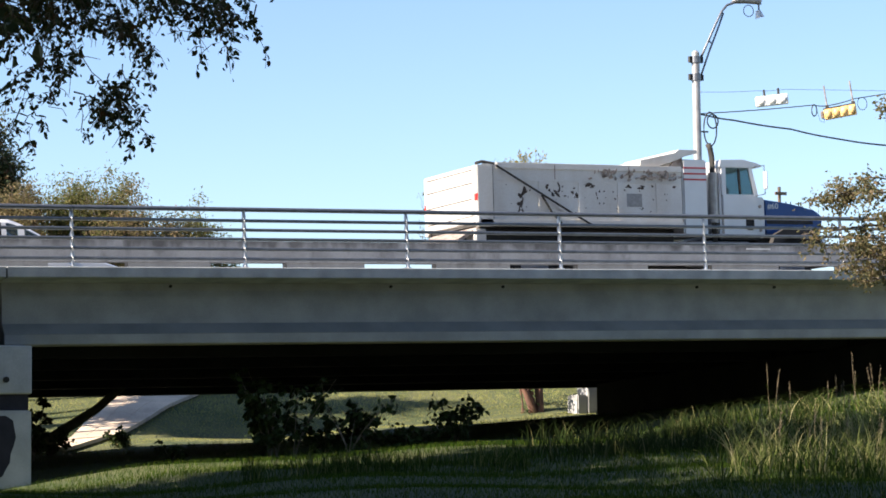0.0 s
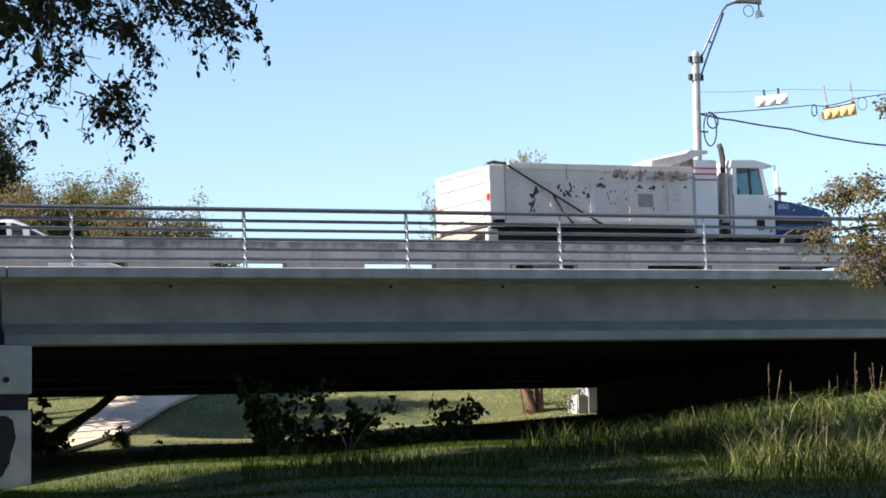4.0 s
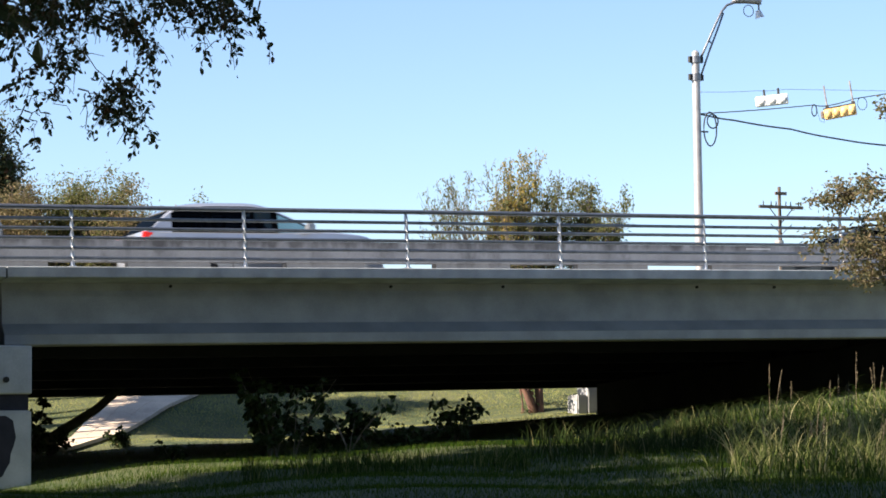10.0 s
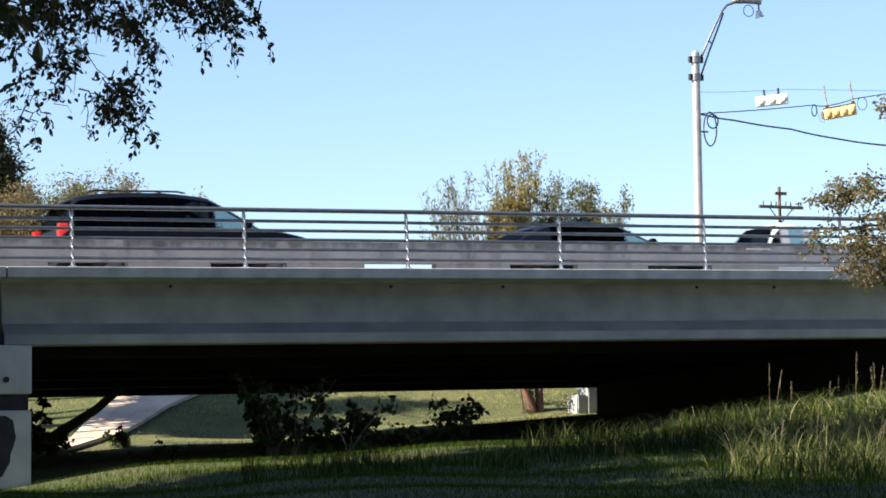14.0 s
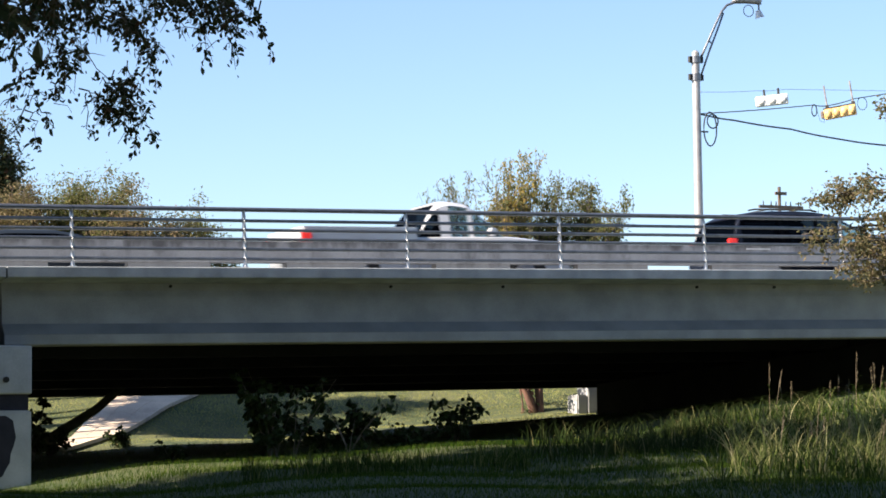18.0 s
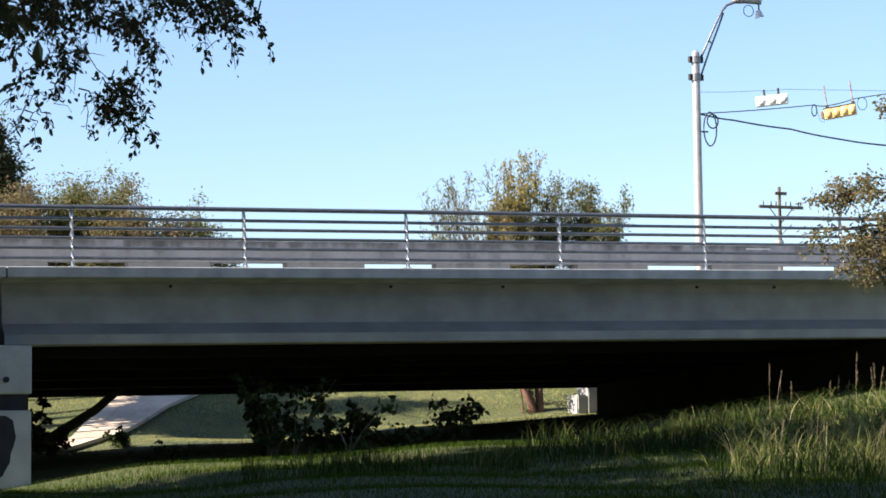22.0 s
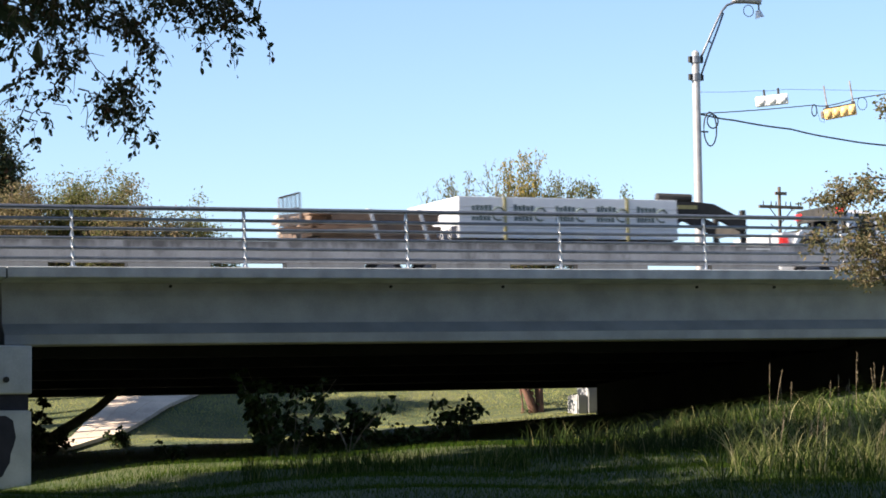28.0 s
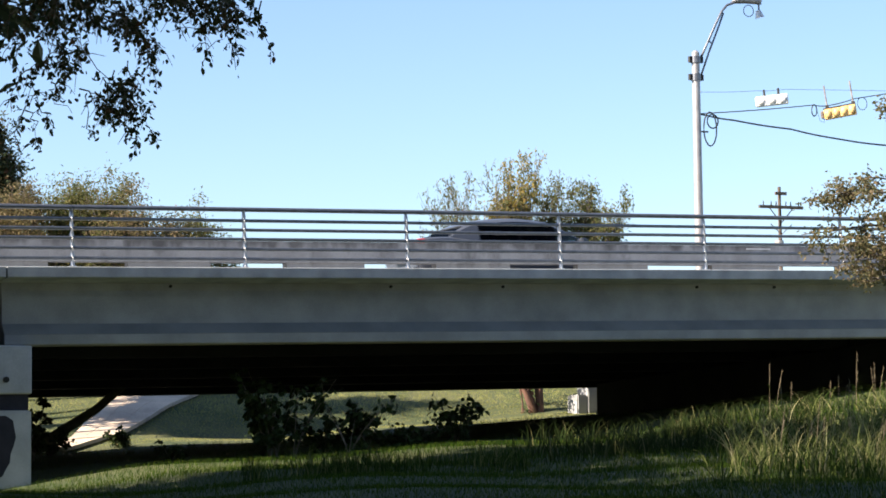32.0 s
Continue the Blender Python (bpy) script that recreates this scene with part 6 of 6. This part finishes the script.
part("loop", tube([(0.02 + 0.20 * math.cos(a), 0, -0.42 + 0.46 * math.sin(a)) for a in np.linspace(0, math.tau, 20)], 0.02, 5), CABLE, loops)
part("loop", tube([(0.12 + 0.17 * math.cos(a), 0.03, -0.20 + 0.19 * math.sin(a)) for a in np.linspace(0, math.tau, 18)], 0.02, 5), CABLE, loops)
part("clip", box(-0.25, -0.05, -0.02, 0.02, -0.52, -0.48), CHASSIS, loops)
ring = thing("cable_coil", "small coil of black cable on the span wire", "cable", pose(39.55, 60.0, 11.97))
part("loop", tube([(0.09 * math.cos(a), 0, -0.15 + 0.17 * math.sin(a)) for a in np.linspace(0, math.tau, 16)], 0.018, 5), CABLE, ring)
part("slack", tube([(0.08, 0, -0.1), (0.2, 0, -0.45), (0.33, 0, -0.5), (0.45, 0, -0.1)], 0.006, 4), CABLE, ring)
ring2 = thing("cable_coil", "small coil of black cable on the span wire", "cable", pose(41.25, 60.0, 12.28))
part("loop", tube([(0.17 * math.cos(a), 0, -0.17 + 0.19 * math.sin(a)) for a in np.linspace(0, math.tau, 16)], 0.01, 5), CABLE, ring2)


def signal(at, tilt, col, label, n=4, wide=1.12, rods=True, turn=140):
    t = thing("traffic_signal", label, "traffic light", Matrix.Translation(at) @ pose(0, 0, 0, 0, tilt, turn), "traffic signals")
    w = wide / n
    part("housing", box(-wide / 2, wide / 2, -0.10, 0.10, -0.30, 0.0, 0.02), col, t)
    for k in range(n):
        x = -wide / 2 + w * (k + 0.5)
        bm = bmesh.new()
        for q in range(10):
            a0, a1 = math.radians(-20 + q * 22), math.radians(-20 + (q + 1) * 22)
            r = w * 0.42
            p = [(x + r * math.cos(a), yy, -0.15 + r * math.sin(a)) for a, yy in ((a0, -0.10), (a1, -0.10), (a1, -0.30), (a0, -0.30))]
            bm.faces.new([bm.verts.new(v) for v in p])
        bmesh.ops.remove_doubles(bm, verts=bm.verts, dist=0.0005)
        bmesh.ops.solidify(bm, geom=bm.faces[:], thickness=0.008)
        part("visor", bm, col, t)
        dome = bmesh.new()
        bmesh.ops.create_uvsphere(dome, u_segments=14, v_segments=8, radius=1.0, matrix=Matrix.LocRotScale((x, 0.10, -0.15), None, (w * 0.42, 0.07, 0.125)))
        part("back_dome", dome, col, t, smooth=True)
        part("lens", rod((x, -0.115, -0.15), (x, -0.10, -0.15), w * 0.38, sides=14), CHASSIS, t)
        part("seam", box(x + w / 2 - 0.006, x + w / 2 + 0.006, -0.104, 0.104, -0.304, 0.004), CHASSIS, t) if k < n - 1 else None
    if rods:
        for x in (-wide / 2 + 0.06, wide / 2 - 0.12):
            part("hanger", rod((x, 0, -0.02), (x, 0, 0.72), 0.022, sides=8), RUST, t)
            part("hanger_clamp", box(x - 0.05, x + 0.05, -0.06, 0.06, 0.0, 0.1), CHASSIS, t)
        part("end_cap", box(wide / 2, wide / 2 + 0.10, -0.1, 0.1, -0.26, -0.02, 0.03), RUST, t)
        part("top_bar", box(-wide / 2, wide / 2, -0.03, 0.03, 0.0, 0.05), CHASSIS, t)
    else:
        for x in (-wide * 0.22, wide * 0.22):
            part("hanger", rod((x, 0, -0.02), (x, 0, 0.20), 0.035, sides=8), CHASSIS, t)
    return t


AMBER_SIGNAL = paint("signal_yellow", (0.84, 0.55, 0.22), 0.5, 0, 0.2)
WHITE_SIGNAL = paint("signal_white", (0.85, 0.84, 0.80), 0.5, 0, 0.2)
signal((40.44, 60.0, 11.96), 8, AMBER_SIGNAL, "yellow horizontal traffic signal hung from a span wire", wide=0.95)
signal((39.35, 62.0, 12.54), 4, WHITE_SIGNAL, "pale horizontal traffic signal hung from a fine wire", 3, 0.98, False)

# utility pole far behind
WOODPOLE = shade("weathered_pole_wood", (0.16, 0.12, 0.09), (0.09, 0.07, 0.055), 6, 0.95, bump=0.5, streak=0.8)
up_z = ground_at(57.4, 90)
up = thing("utility_pole", "brown wooden utility pole with a crossarm", "utility pole", pose(57.4, 90.0, up_z))
part("pole", rod((0, 0, -0.3), (0, 0, 13.5 - up_z), 0.095, 0.07, 12), WOODPOLE, up)
for dz, wd in ((12.60, 1.12), (13.2, 0.28)):
    part("crossarm", box(-wd, wd, -0.17, -0.06, dz - up_z - 0.07, dz - up_z + 0.06), WOODPOLE, up)
for s in (-1, 1):
    part("brace", tube([(s * 0.6, -0.12, 12.55 - up_z), (0, -0.12, 11.9 - up_z)], 0.025, 5), WOODPOLE, up)
    part("brace", tube([(s * 0.55, -0.12, 11.85 - up_z), (0, -0.12, 11.4 - up_z)], 0.02, 5), WOODPOLE, up)
    for x in (0.9, 0.5, 0.25):
        part("insulator", rod((s * x, -0.12, 12.67 - up_z), (s * x, -0.12, 12.85 - up_z), 0.03, 0.02, 8), CHASSIS, up)
part("transformer", rod((-0.25, -0.3, 10.3 - up_z), (-0.25, -0.3, 11.1 - up_z), 0.2, sides=12), ALUMINIUM, up)

# litter on the walk
for k, (lx, ly) in enumerate(((1.42, 2.3), (3.45, 2.4))):
    rng = random.Random(90 + k)
    bm = bmesh.new()
    bmesh.ops.create_icosphere(bm, subdivisions=2, radius=0.09)
    for v in bm.verts:
        v.co = Vector((v.co.x * 1.2, v.co.y * 0.8, v.co.z * 0.7)) * rng.uniform(0.7, 1.2)
    lit_ob = thing("crumpled_paper", "crumpled white paper litter on the walk", "litter", BRIDGE @ pose(lx, ly, 0.03))
    part("paper", bm, PANEL_WRAP, lit_ob)


# ---------------------------------------------------------------- what moves
CRUISE = 9.0


def drive(ob, lane_y, rows, way=1, offset=0.0):
    """Drives a thing along its lane: rows of (seconds, place along the bridge); cruising before and after."""
    rows = [(t, x + offset) for t, x in rows]
    (t0, x0), (t1, x1) = rows[0], rows[-1]
    full = list(rows)
    if t0 > 0:
        full = [(0.0, x0 - way * CRUISE * t0)] + ([(t0 - 1.0, x0 - way * CRUISE)] if t0 > 1.2 else []) + full
    if t1 < 32:
        full = full + ([(t1 + 1.0, x1 + way * CRUISE)] if t1 < 30.8 else []) + [(32.0, x1 + way * CRUISE * (32 - t1))]
    walk(ob, [(t, BRIDGE @ pose(x, lane_y, FALL * lane_y)) for t, x in full])
    ts, xs = [t for t, x in full], [x for t, x in full]
    for w, owner, r, (wx, wy) in WHEELS:
        if owner is not ob:
            continue
        a = max(0.0, t0 - 1.5) if x0 < 40 else 0.0
        b = min(32.0, t1 + 1.5)
        times = [0.0] + list(np.arange(a, b, 0.12 if r < 0.45 else 0.15)) + [b, 32.0]
        out, angle, last = [], 0.0, None
        for t in sorted(set(round(float(v), 2) for v in times)):
            x = float(np.interp(t, ts, xs))
            if last is not None:
                angle += max(-1.4, min(1.4, (x - last) / r))
            last = x
            out.append((t, Matrix.Translation((wx, wy, r)) @ Matrix.Rotation(angle, 4, "Y")))
        walk(w, out)


NEAR, FAR, ONCOMING = 4.98, 8.15, 11.9


def motions():
    drive(truck, 5.25, [(0, 9.42), (3.4, 9.42), (3.9, 9.60), (4.5, 10.30), (5.5, 12.33), (6, 13.75), (6.5, 15.63), (7, 17.73), (8, 22.8), (9, 29.5)])
    drive(dark_sedan, NEAR, [(0, -6.0), (3.6, -6.0), (4.6, -3.5), (5.5, -1.85), (6, -1.15), (6.5, -0.34), (7, 0.75), (7.5, 2.35), (8, 4.64), (8.5, 7.25), (9, 10.15), (9.5, 13.4)])
    drive(white_suv, FAR, [(0, -1.41), (3.5, -1.41), (4.5, -1.15), (5.5, -0.66), (6, 0.38), (6.5, 2.02), (7, 4.08), (7.5, 6.70), (8, 9.65), (8.5, 12.8), (9, 16.05)])
    drive(silver_wagon, NEAR, [(9.0, -2.9), (9.5, -0.2), (10, 2.58), (11, 8.80), (12, 15.6)])
    drive(white_pickup_far, FAR, [(12, -0.2), (12.5, 3.55), (13, 7.55), (13.5, 11.4), (14, 16.0)])
    drive(black_sedan, NEAR, [(12.5, -1.03), (13, 2.61), (13.5, 6.1), (14, 9.8), (14.5, 13.43)])
    drive(big_suv, NEAR, [(13.5, -2.75), (14, 0.95), (14.5, 4.52)])
    drive(rack_suv, NEAR, [(16.5, 3.84), (17, 7.89), (17.5, 11.73), (18, 15.3), (18.5, 18.79)])
    drive(grey_suv, FAR, [(16.5, 6.42), (17, 11.65), (17.5, 16.81)])
    drive(white_pickup, NEAR, [(17, -2.85), (17.5, 1.42), (18, 5.71), (18.5, 9.7), (19, 13.4), (19.5, 17.1)])
    drive(grey_crossover, FAR, [(18, -0.4), (18.5, 4.4), (19, 9.5), (19.5, 14.7)])
    drive(minivan, NEAR, [(19.5, -2.37), (20, 1.76), (21, 10.84), (21.5, 15.06)])
    drive(van, NEAR, [(23.0, -6.0), (23.5, -0.45), (24, 4.5), (24.5, 9.86), (25, 15.6), (25.5, 21.0)])
    for ob, off in ((flatbed, 0.0), (panels, 0.0), (lumber, 0.0), (tow_truck, 11.35)):
        drive(ob, 5.1, [(27.5, 1.5), (28, 5.2), (28.5, 8.5), (29, 11.6), (29.5, 14.6)], 1, off)
    drive(silver_sedan, NEAR, [(30.5, -1.50), (31, 1.70), (31.5, 4.95), (32, 8.20)])
    drive(shuttle, ONCOMING, [(7.5, 19.2), (8, 14.47), (8.5, 9.4), (9, 4.45), (9.5, -0.5), (10, -5.5)], -1)
    # the air stirs the bough and the tall grass
    walk(swaying_bough, [(t, pose(x, 0, z, 0, a, 0)) for t, x, z, a in ((0, 0, 0, 0), (1.5, -0.006, -0.004, 0), (3.5, 0, 0, 0), (5.5, 0.018, 0.005, -0.1), (8.5, 0.03, 0.006, -0.1), (10, 0.042, 0.012, -0.2), (13, 0.047, 0.012, -0.2), (20, 0.048, 0.014, -0.2), (27, 0.044, 0.012, -0.2), (32, 0.05, 0.012, -0.2))])
    for k, ob in enumerate(STALKS):
        p = ob.matrix_basis.copy()
        s = 0.5 + 0.5 * ((k * 37) % 10) / 10
        walk(ob, [(t, p @ pose(0, 0, 0, 0, a * s, 0)) for t, a in ((0, -6), (1, -3.5), (2, -1.5), (4, -2), (6, -2.5), (8, -1), (10, 0), (18, 0.3), (24, 0.6), (32, 1.0))])


motions()
